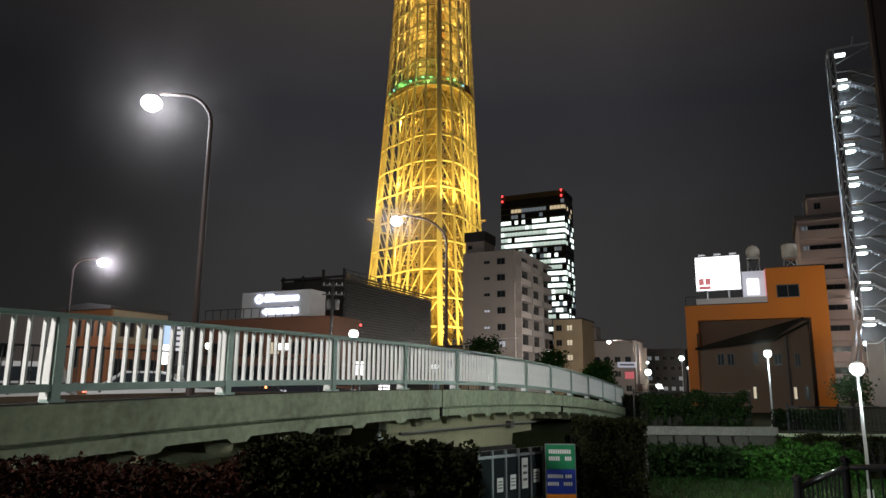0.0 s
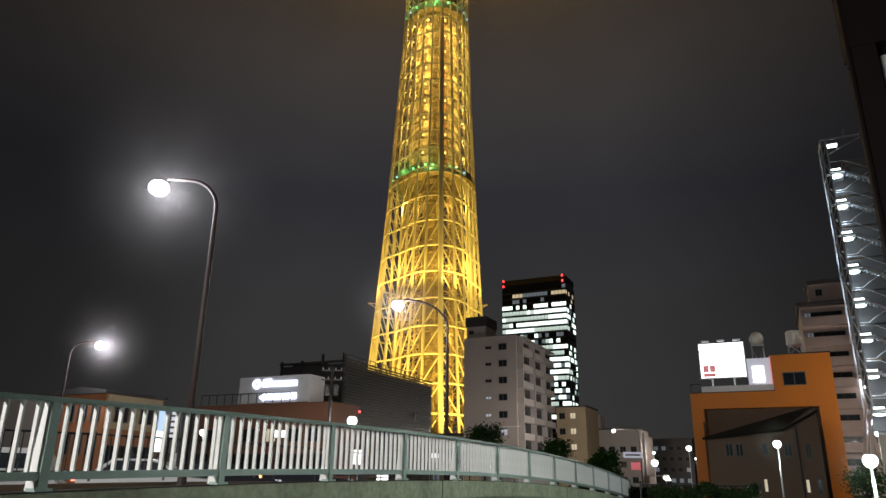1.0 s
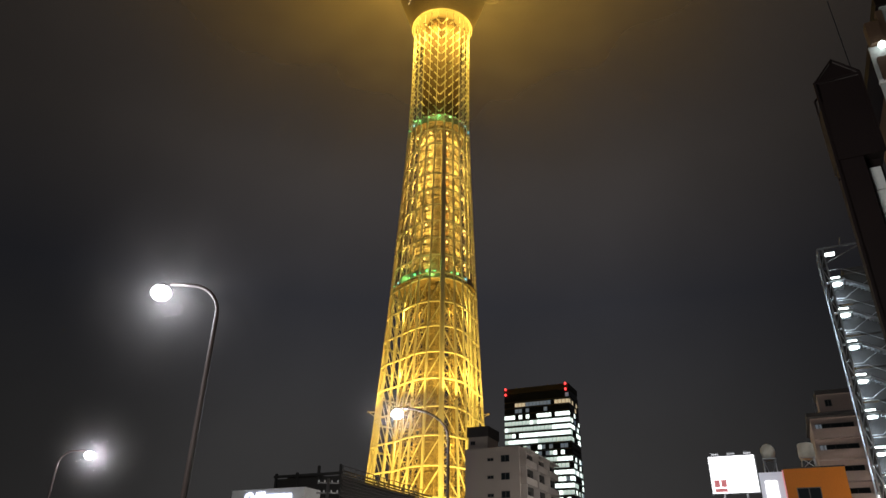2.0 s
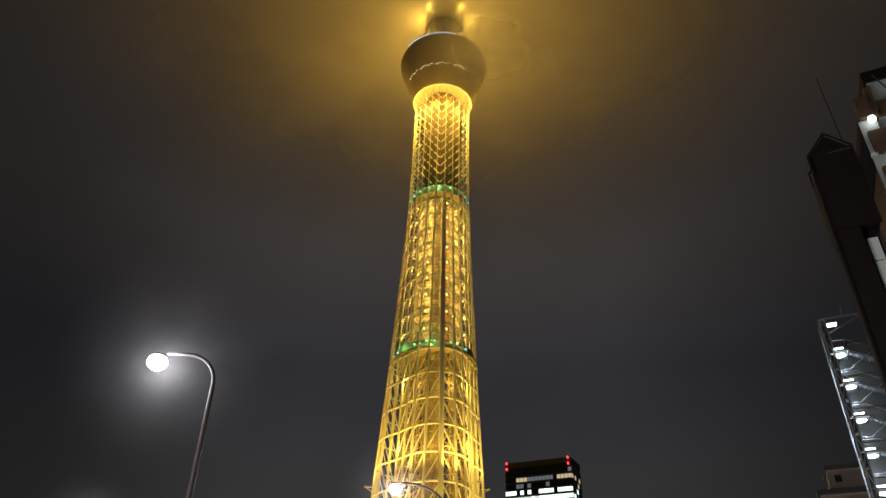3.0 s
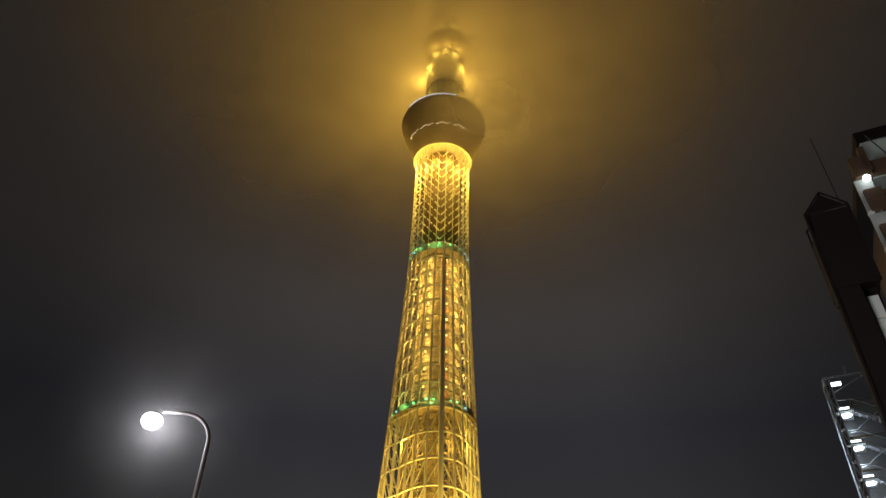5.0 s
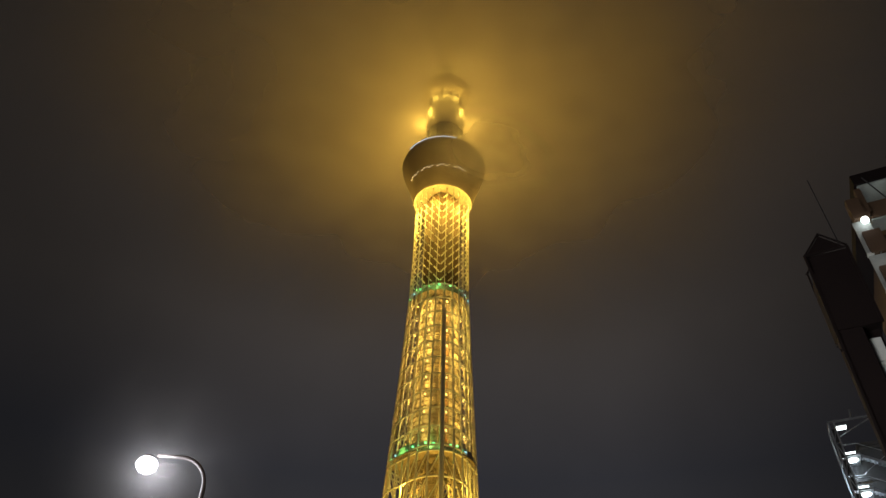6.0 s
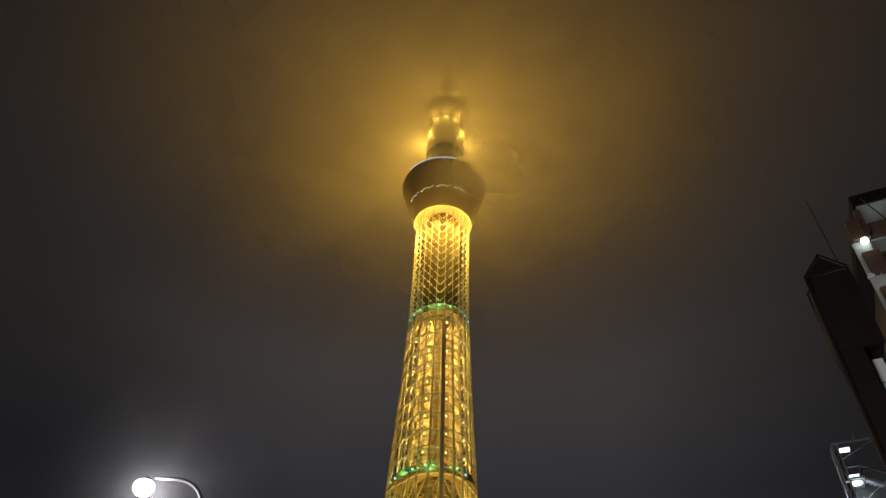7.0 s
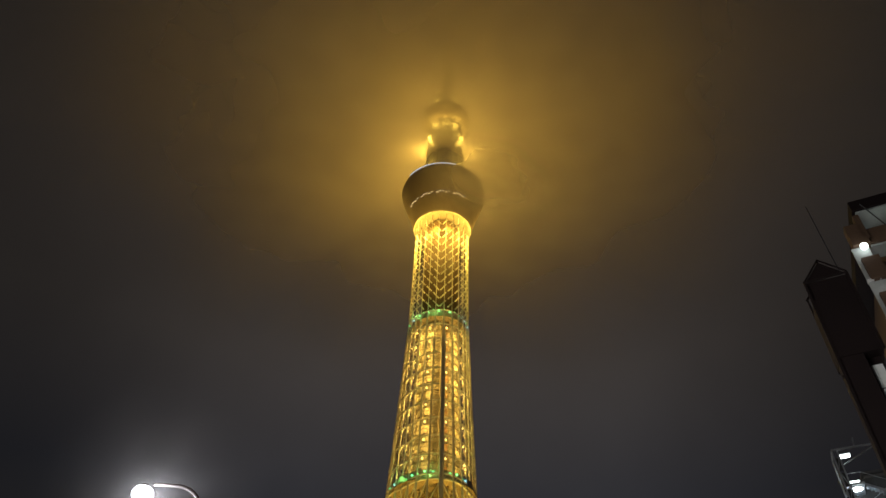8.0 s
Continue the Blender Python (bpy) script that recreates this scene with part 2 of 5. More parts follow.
def build_ground():
    s = Shape()
    xs = [-4000, -600, -120, -60] + [-40 + 2 * i for i in range(46)] + [60, 120, 600, 4000]
    ys = [-4000, -600, -120, -30, -10, 0] + [2 + 1.0 * i for i in range(23)] + [24.5, 25.05, 25.15, 25.25, 26, 30, 40, 60, 120, 600, 4000]
    verts = [(x, y, ground_height(x, y)) for y in ys for x in xs]
    w = len(xs)
    faces = [(j * w + i, j * w + i + 1, (j + 1) * w + i + 1, (j + 1) * w + i) for j in range(len(ys) - 1) for i in range(w - 1)]
    s.add(verts, faces)
    solid("ground", s, M_GROUND, "dark grassy ground sloping down beside the bridge", "ground", kind="structure", smooth=True)


build_ground()


# ---- bridge ----
def rail_x(y):
    return -9.06 + 0.477 * y


def deck_z(y):
    """Top of the kerb along the bridge: a shallow crown."""
    d = y - 19.0
    return 1.53 - (0.0015 if d < 0 else 0.0022) * d * d if y > 3 else 1.53 - 0.0015 * 256 - 0.048 * (3 - y)


AX = Vector((0.4305, 0.9026, 0))
AR = Vector((0.9026, -0.4305, 0))
POST_Y = [8.78 + 2.74 * i for i in range(-5, 12)] + [41.0]
BRIDGE_YS = [-6 + 1.0 * i for i in range(48)] + [41.6]


def sweep(profile, ys, left=0.0):
    """A closed profile of (across, up) carried along the bridge."""
    s = Shape()
    k = len(profile)
    verts, faces = [], []
    for y in ys:
        c = Vector((rail_x(y), y, deck_z(y)))
        verts += [c + AR * a + Vector((0, 0, b)) for a, b in profile]
    for i in range(len(ys) - 1):
        for q in range(k):
            faces.append((i * k + q, i * k + (q + 1) % k, (i + 1) * k + (q + 1) % k, (i + 1) * k + q))
    faces += [tuple(range(k)), tuple((len(ys) - 1) * k + q for q in range(k))[::-1]]
    return s.add(verts, faces)


def build_bridge():
    root = thing("bridge", "concrete road bridge with a shallow crown over a sunken path", "bridge", kind="structure")
    ys = BRIDGE_YS
    part("kerb_beam", sweep([(-0.3, -0.02), (0.15, -0.02), (0.165, -0.035), (0.165, -0.45), (0.15, -0.465), (-0.3, -0.465)], ys), M_CONCRETE, root)
    part("kerb_sealing", sweep([(-0.28, -0.018), (0.155, -0.018), (0.155, -0.008), (-0.28, -0.008)], ys), M_DIRT, root, "dark weathered strip along the kerb top")
    part("fascia", sweep([(-0.3, -0.47), (0.0, -0.47), (0.0, -0.515), (0.10, -0.52), (0.10, -0.70), (-0.3, -0.70)], ys), M_CONCRETE, root)
    part("road_slab", sweep([(-6.3, -0.36), (-0.3, -0.36), (-0.3, -0.7), (-6.3, -0.7)], ys), M_ASPHALT, root)
    part("far_kerb", sweep([(-6.6, -0.14), (-6.3, -0.14), (-6.3, -0.7), (-6.6, -0.7)], ys), M_BROWN, root)
    for y in [0.16 + 1.66 * i for i in range(25)]:
        c = Vector((rail_x(y), y, deck_z(y)))
        m = Matrix.Translation(c) @ pose(0, 0, 0, 0, 0, STREET)
        m = m @ pose(0, 0, 0, 0, 0, 90)
        part("fascia_tooth", Shape().prism([(-0.30, -0.695), (-0.17, -0.785), (0.17, -0.785), (0.30, -0.695)], -0.098, 0.3, m), M_CONCRETE, root)
        part("slab_rib", Shape().prism([(-0.40, -0.7), (-0.3, -0.95), (0.3, -0.95), (0.40, -0.7)], 0.31, 1.9, m), M_CONC_YELLOW, root)
    part("deck_soffit", sweep([(-6.3, -0.7), (-0.3, -0.7), (-0.3, -0.74), (-6.3, -0.74)], ys), M_CONC_YELLOW, root)
    for y in (18.65, 29.0, 5.0):
        c = Matrix.Translation((rail_x(y), y, deck_z(y))) @ pose(0, 0, 0, 0, 0, STREET)
        part("expansion_joint", Shape().box(0.1, 0.17, -0.025, 0.025, -0.70, -0.012, c), M_BLACK, root)
    part("main_girder", sweep([(-3.2, -0.74), (-2.2, -0.74), (-2.2, -1.35), (-3.2, -1.35)], ys), M_CONC_YELLOW, root)
    part("main_girder", sweep([(-5.2, -0.74), (-4.2, -0.74), (-4.2, -1.35), (-5.2, -1.35)], ys), M_CONC_YELLOW, root)


def build_railing():
    root = thing("bridge_railing", "green steel bridge railing with pale upright bars", "railing")
    for i, y in enumerate(POST_Y):
        m = Matrix.Translation((rail_x(y), y, deck_z(y))) @ pose(0, 0, 0, 0, 0, STREET)
        p = Shape().prism([(-0.045, -0.02), (0.06, -0.02), (0.06, 1.06), (-0.045, 1.06)], -0.062, 0.062, m)
        p.box(-0.09, 0.1, -0.11, 0.11, -0.02, 0.03, m)
        post = part("post", p, M_RAIL_GREEN, root)
        part("side_plate", Shape().prism([(-0.15, 0.0), (0.02, 0.0), (0.02, 1.04), (-0.06, 1.04)], -0.088, -0.065, m), M_BAR, post, "pale plate on the post's side")
    part("top_rail", sweep([(-0.07, 1.05), (0.07, 1.05), (0.075, 1.07), (0.06, 1.115), (-0.06, 1.115), (-0.075, 1.07)], BRIDGE_YS[:-2] + [41.1]), M_RAIL_GREEN, root)
    part("bottom_rail", sweep([(-0.045, 0.12), (0.045, 0.12), (0.045, 0.22), (-0.045, 0.22)], BRIDGE_YS[:-2] + [41.1]), M_RAIL_GREEN, root)
    bar = Shape().box(-0.033, 0.033, -0.014, 0.014, 0.0, 0.86).mesh("baluster", M_BAR)
    for a, b in zip(POST_Y, POST_Y[1:]):
        n = 15 if b - a > 2 else 10
        for k in range(1, n):
            y = a + (b - a) * k / n
            ob = new("baluster", bar)
            ob.matrix_world = Matrix.Translation((rail_x(y), y, deck_z(y) + 0.205)) @ pose(0, 0, 0, 0, 0, STREET)
            ob.parent = root


build_bridge()
build_railing()


# ---- tower ----
TX, TY, TZ = -6.5, 315.0, 0.0


def tower_radius(z):
    rows = [(0, 32), (40, 28.6), (75, 26.0), (112, 23.6), (150, 21.5), (192, 19.3), (245, 17.0), (327, 16.6)]
    for (a, ra), (b, rb) in zip(rows, rows[1:]):
        if z <= b:
            return ra + (rb - ra) * (z - a) / (b - a)
    return rows[-1][1]


def tower_point(theta, z, inset=0.0):
    """theta 0 faces the bridge; the plan is a rounded triangle below and a circle above."""
    e = 0.22 * max(0, 1 - z / 290)
    r = tower_radius(z) / (1 + 0.60 * e) * (1 + e * math.cos(3 * (theta - 0.16))) - inset
    return Vector((TX + r * math.sin(theta), TY - r * math.cos(theta), TZ + z))


def build_tower():
    root = thing("broadcast_tower", "tall lattice steel tower floodlit amber, its top lost in low cloud", "tower")
    n = 24
    lower = [0] + [12.3 * i + 1.2 for i in range(1, 12)]
    upper = [139.2 + 9.65 * i for i in range(1, 11)]
    levels = lower + [139.2] + upper
    angles = [2 * math.pi * i / n + 0.16 for i in range(n)]
    for i, th in enumerate(angles):
        big = i % 8 == 0
        zs = levels
        part("column", Shape().tube([tower_point(th, z) for z in zs], [1.2 if big and z < 225 else 0.6 if z < 120 else 0.46 for z in zs], 6), M_STEEL, root)
        part("upper_column", Shape().tube([tower_point(th, z) for z in (234.5, 270, 313)], 0.24, 5), M_STEEL, root)
    fine = [2 * math.pi * i / 72 for i in range(73)]
    for z in levels[1:]:
        part("ring_beam", Shape().tube([tower_point(t, z) for t in fine], 0.48 if z < 139 else 0.45, 5, False), M_STEEL, root)
    rear, facing = Shape(), math.pi / 2 + 0.1

    def bar(name, p, q, r, theta):
        if abs(math.remainder(theta, 2 * math.pi)) < facing:
            part(name, Shape().tube([p, q], r, 5), M_STEEL, root)
        else:
            rear.tube([p, q], r, 4, False)

    for a, b in zip(levels, levels[1:]):
        for i in range(n):
            t0, t1 = angles[i], angles[i] + 2 * math.pi / n
            up = (i % 8) < 4
            if a < 130:
                p, q = (tower_point(t1, a), tower_point(t0, b)) if up else (tower_point(t0, a), tower_point(t1, b))
                bar("brace", p, q, 0.30, (t0 + t1) / 2)
            else:
                m = (t0 + t1) / 2
                bar("knee_brace", tower_point(t0, b - 3.6), tower_point(m, b), 0.2, m)
    # fine cross bracing between the columns of the middle shaft
    fine_brace = Shape()
    for a, b in zip(levels, levels[1:]):
        if a < 137:
            continue
        c = (a + b) / 2
        for i in range(n):
            t0, t1 = angles[i], angles[i] + 2 * math.pi / n
            for z0, z1 in ((a, c), (c, b)):
                fine_brace.tube([tower_point(t0, z0, 1.6), tower_point(t1, z1, 1.6)], 0.13, 4, False)
                fine_brace.tube([tower_point(t1, z0, 1.6), tower_point(t0, z1, 1.6)], 0.13, 4, False)
            fine_brace.tube([tower_point(t0, c, 1.0), tower_point(t1, c, 1.0)], 0.15, 4, False)
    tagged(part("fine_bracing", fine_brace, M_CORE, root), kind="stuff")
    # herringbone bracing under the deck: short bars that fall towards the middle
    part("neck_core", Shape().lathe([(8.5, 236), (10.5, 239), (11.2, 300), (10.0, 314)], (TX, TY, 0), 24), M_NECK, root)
    z = 238.0
    while z < 306:
        for i in range(n):
            t0 = 2 * math.pi * i / n
            t1 = t0 + 2 * math.pi / n
            side = 0 <= t0 < math.pi - 0.01
            p, q = (tower_point(t0, z, 0.2), tower_point(t1, z + 6.4, 0.2)) if side else (tower_point(t1, z, 0.2), tower_point(t0, z + 6.4, 0.2))
            bar("herringbone_brace", p.lerp(q, 0.10), p.lerp(q, 0.80), 0.40, (t0 + t1) / 2)
        z += 5.9
    tagged(part("rear_bracing", rear, M_STEEL, root), kind="stuff")
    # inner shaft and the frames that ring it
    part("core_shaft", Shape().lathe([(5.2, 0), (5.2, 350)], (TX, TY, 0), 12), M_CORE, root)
    for z0 in [140 + 4.83 * j for j in range(19)]:
        r = 0.63 * tower_radius(z0 + 2.4)
        w = math.pi * r / 20 - 0.14
        panel, brown = [Shape().box(-w, w, -0.1, 0.1, 0.3, 4.4).mesh("shaft_panel", m) for m in (M_PANEL, M_PANEL_BROWN)]
        for k in range(20):
            th = 2 * math.pi * (k + 0.5) / 20 + 0.16
            if abs(math.remainder(th, 2 * math.pi)) < 1.8:
                ob = new("shaft_panel", brown if k == 0 else panel)
                ob.parent = root
                ob.matrix_local = Matrix.Translation((TX + r * math.sin(th), TY - r * math.cos(th), z0)) @ pose(0, 0, 0, 0, 0, math.degrees(th))
    inner_z = [0] + [6.2 * j for j in range(1, 38)]
    for k in range(16):
        th = 2 * math.pi * k / 16 + 0.1
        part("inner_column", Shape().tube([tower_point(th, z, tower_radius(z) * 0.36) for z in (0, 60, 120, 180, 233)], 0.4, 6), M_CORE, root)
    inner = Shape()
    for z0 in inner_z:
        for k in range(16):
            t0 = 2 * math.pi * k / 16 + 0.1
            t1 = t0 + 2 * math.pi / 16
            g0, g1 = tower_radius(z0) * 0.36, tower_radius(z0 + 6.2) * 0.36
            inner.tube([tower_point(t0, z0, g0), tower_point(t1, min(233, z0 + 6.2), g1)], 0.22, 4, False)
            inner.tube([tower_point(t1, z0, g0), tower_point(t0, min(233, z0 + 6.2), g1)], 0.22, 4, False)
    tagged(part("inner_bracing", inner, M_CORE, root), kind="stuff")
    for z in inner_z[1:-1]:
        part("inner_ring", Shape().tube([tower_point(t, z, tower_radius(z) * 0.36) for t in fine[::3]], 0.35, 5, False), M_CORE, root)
        if int(z / 6.2) % 2 and z > 138:
            part("platform", Shape().lathe([(5.3, 0), (9.0, 0), (9.0, 0.35), (5.3, 0.35)], (TX, TY, z - 0.4), 20), M_CORE, root)
    # equipment floors with small coloured lamps
    for z in (138.0, 233.4):
        r = tower_radius(z)
        part("equipment_floor", Shape().lathe([(5.3, 0), (r - 2.2, 0), (r - 2.2, 0.6), (5.3, 0.6)], (TX, TY, z), 48), M_CORE, root)
        part("equipment_screen", Shape().lathe([(r - 3.4, 0.6), (r - 3.2, 0.6), (r - 3.2, 4.4), (r - 3.4, 4.4)], (TX, TY, z), 48), M_DECK, root)
        for k in range(17):
            th = -1.4 + 2.8 * k / 16
            p = tower_point(th, z + 1.8 + 0.8 * (k % 2), 0.2)
            part("led_lamp", Shape().lathe([(0.01, -0.52), (0.52, -0.25), (0.52, 0.25), (0.01, 0.52)], p, 8), M_GREEN_LED if 2 < k < 12 or k % 3 == 0 else M_CYAN_LED, root)
    # lower observation deck: a flaring bowl
    prof = [(15.5, 316), (18.0, 313.5), (18.8, 315), (20.0, 320), (22.4, 328), (25.2, 336), (27.4, 343), (28.0, 346.5), (27.2, 349.5), (25.6, 351.5), (24.0, 352), (23.6, 351.4), (12, 351.4)]
    part("observation_deck", Shape().lathe(prof, (TX, TY, 0), 64), M_DECK, root, "dark rounded observation deck", smooth=True)
    part("deck_rim", Shape().tube([(TX + 18.2 * math.sin(t), TY - 18.2 * math.cos(t), 313.6) for t in fine], 0.3, 6, False), M_STEEL, root)
    for k in range(24):
        th = -1.15 + 1.9 * k / 23
        if k % 6 == 5:
            continue
        z = 327.0 + (0.9 if k % 3 else 0)
        m = Matrix.Translation((TX + 22.3 * math.sin(th), TY - 22.3 * math.cos(th), z)) @ pose(0, 0, 0, 18, 0, math.degrees(th))
        part("deck_window", Shape().box(-0.75, 0.75, -0.3, 0.1, -0.2, 0.2, m), M_LIT_WARM, root)
    part("upper_shaft", Shape().lathe([(12.6, 351), (12.4, 421)], (TX, TY, 0), 40), M_STEEL, root, smooth=True)
    rim = [-0.95 + 1.25 * k / 20 for k in range(21)]
    part("rim_light", Shape().tube([(TX + 27.5 * math.sin(t), TY - 27.5 * math.cos(t), 349.2) for t in rim], 0.28, 6), M_LAMP_RIM, root, "cool white light strip along the deck's rim")
    for k in range(16):
        th = 2 * math.pi * k / 16
        part("upper_column", Shape().tube([(TX + 13.2 * math.sin(th), TY - 13.2 * math.cos(th), z) for z in (351, 421)], 0.35, 6), M_STEEL, root)
    part("upper_deck", Shape().lathe([(12.4, 420), (15, 421), (17.6, 425), (18, 431), (16.5, 435), (11, 437)], (TX, TY, 0), 48), M_DECK, root, smooth=True)
    part("mast", Shape().lathe([(10.5, 437), (9.5, 465), (5, 468), (4, 500), (2, 590)], (TX, TY, 0), 24), M_STEEL, root, smooth=True)
    # floodlight outriggers on the lower shaft
    for th in (-1.5, -0.9, -0.3, 0.35, 0.95, 1.5):
        p, q = tower_point(th, 78), tower_point(th, 78, -4.5)
        arm = part("floodlight_arm", Shape().tube([p, q], 0.18, 6).tube([tower_point(th, 75), q], 0.12, 6), M_STEEL, root)
        part("floodlight_case", Shape().lathe([(0.3, -0.4), (0.7, -0.2), (0.6, 0.4)], q, 10), M_DECK, arm)
    # floodlight housings along two sides of the shaft
    for k in range(9):
        for th in (-0.95, -0.32, 0.32, 0.95):
            z = 149.2 + 9.65 * k
            r = 0.80 * tower_radius(z)
            p = (TX + r * math.sin(th), TY - r * math.cos(th), z)
            part("floodlight", Shape().lathe([(0.15, -0.6), (0.42, -0.3), (0.42, 0.4), (0.15, 0.6)], p, 10), M_AMBER, root)


build_tower()


def tower_lights():
    def around(r, a, z):
        return (TX + r * math.sin(a), TY - r * math.cos(a), z)

    # bare fill lamps without fixtures, added to light the cloud sheets
    def cloud_fill(r, a, z, watts):
        spot_lamp("flood_and_fill", around(r, a, z), around(r + 4, a, z + 30), watts, AMBER, 165, 4.0, 0.5)

    for a in (-1.25, -0.4, 0.3, 1.05):
        spot_lamp("flood_and_fill", around(60, a, 3), around(16, a, 56), 3.6e5, AMBER, 56, 1.0, 0.9)
    for z in (28, 60, 92, 122):
        for a in (-0.75, 0.65):
            point_lamp("flood_and_fill", around(18, a, z), 0.6e4 if z < 80 else 0.75e4, AMBER, 1.0)
    for a in (-1.5, -0.9, -0.3, 0.35, 0.95, 1.5):
        spot_lamp("flood_and_fill", around(33.5, a, 78), around(20, a, 112), 2.9e4, AMBER, 110, 0.6, 0.6)
    for k in range(9):
        for a in (-0.95, -0.32, 0.32, 0.95):
            point_lamp("flood_and_fill", around(0.80 * tower_radius(147 + 9.65 * k), a, 147 + 9.65 * k), 1.0e3 + 130 * k, (1.0, 0.60, 0.10), 0.6)
    for a in (-1.35, -0.7, 0.0, 0.7, 1.35):
        spot_lamp("flood_and_fill", around(25.5, a, 301), around(16, a, 290), 4.6e4, AMBER, 96, 0.8, 0.35)
    for a in (-1.3, -0.65, 0.0, 0.65, 1.3):
        spot_lamp("flood_and_fill", around(23, a, 238), around(16.5, a, 266), 1.5e4, AMBER, 64, 0.8, 0.6)
    for a in (-1.3, -0.45, 0.45, 1.3):
        point_lamp("flood_and_fill", around(14.4, a, 307), 1.1e4, AMBER, 0.8)
    # added in open air: three brighten the deck's bowl, two the cloud behind
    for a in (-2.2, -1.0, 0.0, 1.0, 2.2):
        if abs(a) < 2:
            point_lamp("flood_and_fill", around(36, a, 298), 1.3e4, AMBER, 0.8)
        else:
            cloud_fill(36, a, 298, 1.0e5)
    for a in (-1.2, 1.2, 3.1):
        cloud_fill(16, a, 357, 1.5e4 if abs(a) < 2 else 8e4)
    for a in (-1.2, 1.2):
        point_lamp("flood_and_fill", around(15.2, a, 404), 0.8e4, AMBER, 1.0)
        point_lamp("flood_and_fill", around(13.9, a, 372), 0.08e4, AMBER, 1.0)
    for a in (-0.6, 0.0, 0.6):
        point_lamp("flood_and_fill", around(14.6, a, 414), 0.12e4, AMBER, 1.0)
    # more added fill among the sheets, to make the glow taller
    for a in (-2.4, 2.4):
        cloud_fill(24, a, 408, 4.5e4)
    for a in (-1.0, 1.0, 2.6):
        cloud_fill(17, a, 438, 1.8e4)
    for z in (141.0, 236.4):
        for a in (-0.9, -0.1):
            point_lamp("led_light", around(tower_radius(z) - 0.9, a, z), 800, (0.3, 1.0, 0.2), 0.5)


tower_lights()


def mist_material(name, amount, near=40, far=425, grain=0.010):
    """A thin sheet, for cloud and for lamp halos: mostly clear, and milky where it is dense."""
    m = bpy.data.materials.new(name)
    m.use_nodes = True
    n, l = m.node_tree.nodes, m.node_tree.links
    n.clear()
    out, mix, clear, milky = n.new("ShaderNodeOutputMaterial"), n.new("ShaderNodeMixShader"), n.new("ShaderNodeBsdfTransparent"), n.new("ShaderNodeBsdfTranslucent")
    milky2, both = n.new("ShaderNodeBsdfDiffuse"), n.new("ShaderNodeMixShader")
    tc, no, ln, mr, fall, mul = n.new("ShaderNodeTexCoord"), n.new("ShaderNodeTexNoise"), n.new("ShaderNodeVectorMath"), n.new("ShaderNodeMapRange"), n.new("ShaderNodeMapRange"), n.new("ShaderNodeMath")
    milky.inputs[0].default_value = milky2.inputs[0].default_value = (0.95, 0.895, 0.88, 1)
    no.inputs["Scale"].default_value, no.inputs["Detail"].default_value = grain, 2
    ln.operation, mul.operation = "LENGTH", "MULTIPLY"
    l.new(tc.outputs["Object"], no.inputs["Vector"])
    l.new(tc.outputs["Object"], ln.inputs[0])
    mr.inputs[1].default_value, mr.inputs[2].default_value = 0.3, 0.7
    mr.inputs[3].default_value, mr.inputs[4].default_value = amount * 0.75, amount * 1.15
    mr.interpolation_type = "SMOOTHERSTEP"
    fall.interpolation_type = "SMOOTHERSTEP"
    fall.inputs[1].default_value, fall.inputs[2].default_value = near, far
    fall.inputs[3].default_value, fall.inputs[4].default_value = 1, 0
    l.new(no.outputs["Fac"], mr.inputs[0])
    l.new(ln.outputs["Value"], fall.inputs[0])
    l.new(mr.outputs[0], mul.inputs[0])
    l.new(fall.outputs[0], mul.inputs[1])
    l.new(mul.outputs[0], mix.inputs[0])
    l.new(milky.outputs[0], both.inputs[1])
    l.new(milky2.outputs[0], both.inputs[2])
    l.new(clear.outputs[0], mix.inputs[1])
    l.new(both.outputs[0], mix.inputs[2])
    l.new(mix.outputs[0], out.inputs[0])
    return m


def build_mist():
    for z, amount in ((382, 0.36), (417, 0.42), (455, 0.42), (490, 0.42), (530, 0.42)):
        s = Shape()
        ring = [0, 30, 80, 160, 280, 430]
        verts = [(0, 0, 0)]
        for r in ring[1:]:
            verts += [(r * math.cos(2 * math.pi * k / 24), r * math.sin(2 * math.pi * k / 24), 0.0) for k in range(24)]
        faces = [(0, 1 + k, 1 + (k + 1) % 24) for k in range(24)]
        for j in range(len(ring) - 2):
            faces += [(1 + j * 24 + k, 1 + (j + 1) * 24 + k, 1 + (j + 1) * 24 + (k + 1) % 24, 1 + j * 24 + (k + 1) % 24) for k in range(24)]
        s.add(verts, faces)
        solid("low_cloud", s, mist_material("cloud_sheet", amount), "thin layer of low cloud round the tower's top", "cloud", kind="stuff", smooth=True, m=pose(TX, TY, z))


build_mist()


def mist_wisp(place, radius, turn, amount):
    """A torn scrap of cloud hanging beside the deck: a gently bowed upright sheet."""
    s, n = Shape(), 14
    grid_pts = [(-radius + 2 * radius * i / n, -radius + 2 * radius * j / n) for j in range(n + 1) for i in range(n + 1)]
    s.add([(x, 0.0012 * x * x, z) for x, z in grid_pts],
          [(j * (n + 1) + i, j * (n + 1) + i + 1, (j + 1) * (n + 1) + i + 1, (j + 1) * (n + 1) + i) for j in range(n) for i in range(n)])
    solid("cloud_wisp", s, mist_material("cloud_wisp", amount, 0, radius * 0.97, 0.03), "thin wisp of cloud drifting past the observation deck", "cloud", kind="stuff", smooth=True, m=Matrix.Translation(place) @ pose(0, 0, 0, 0, 0, turn))


mist_wisp((TX + 26, TY - 75, 284), 50, 12, 0.42)
mist_wisp((TX + 29, TY - 62, 296), 56, 8, 0.42)


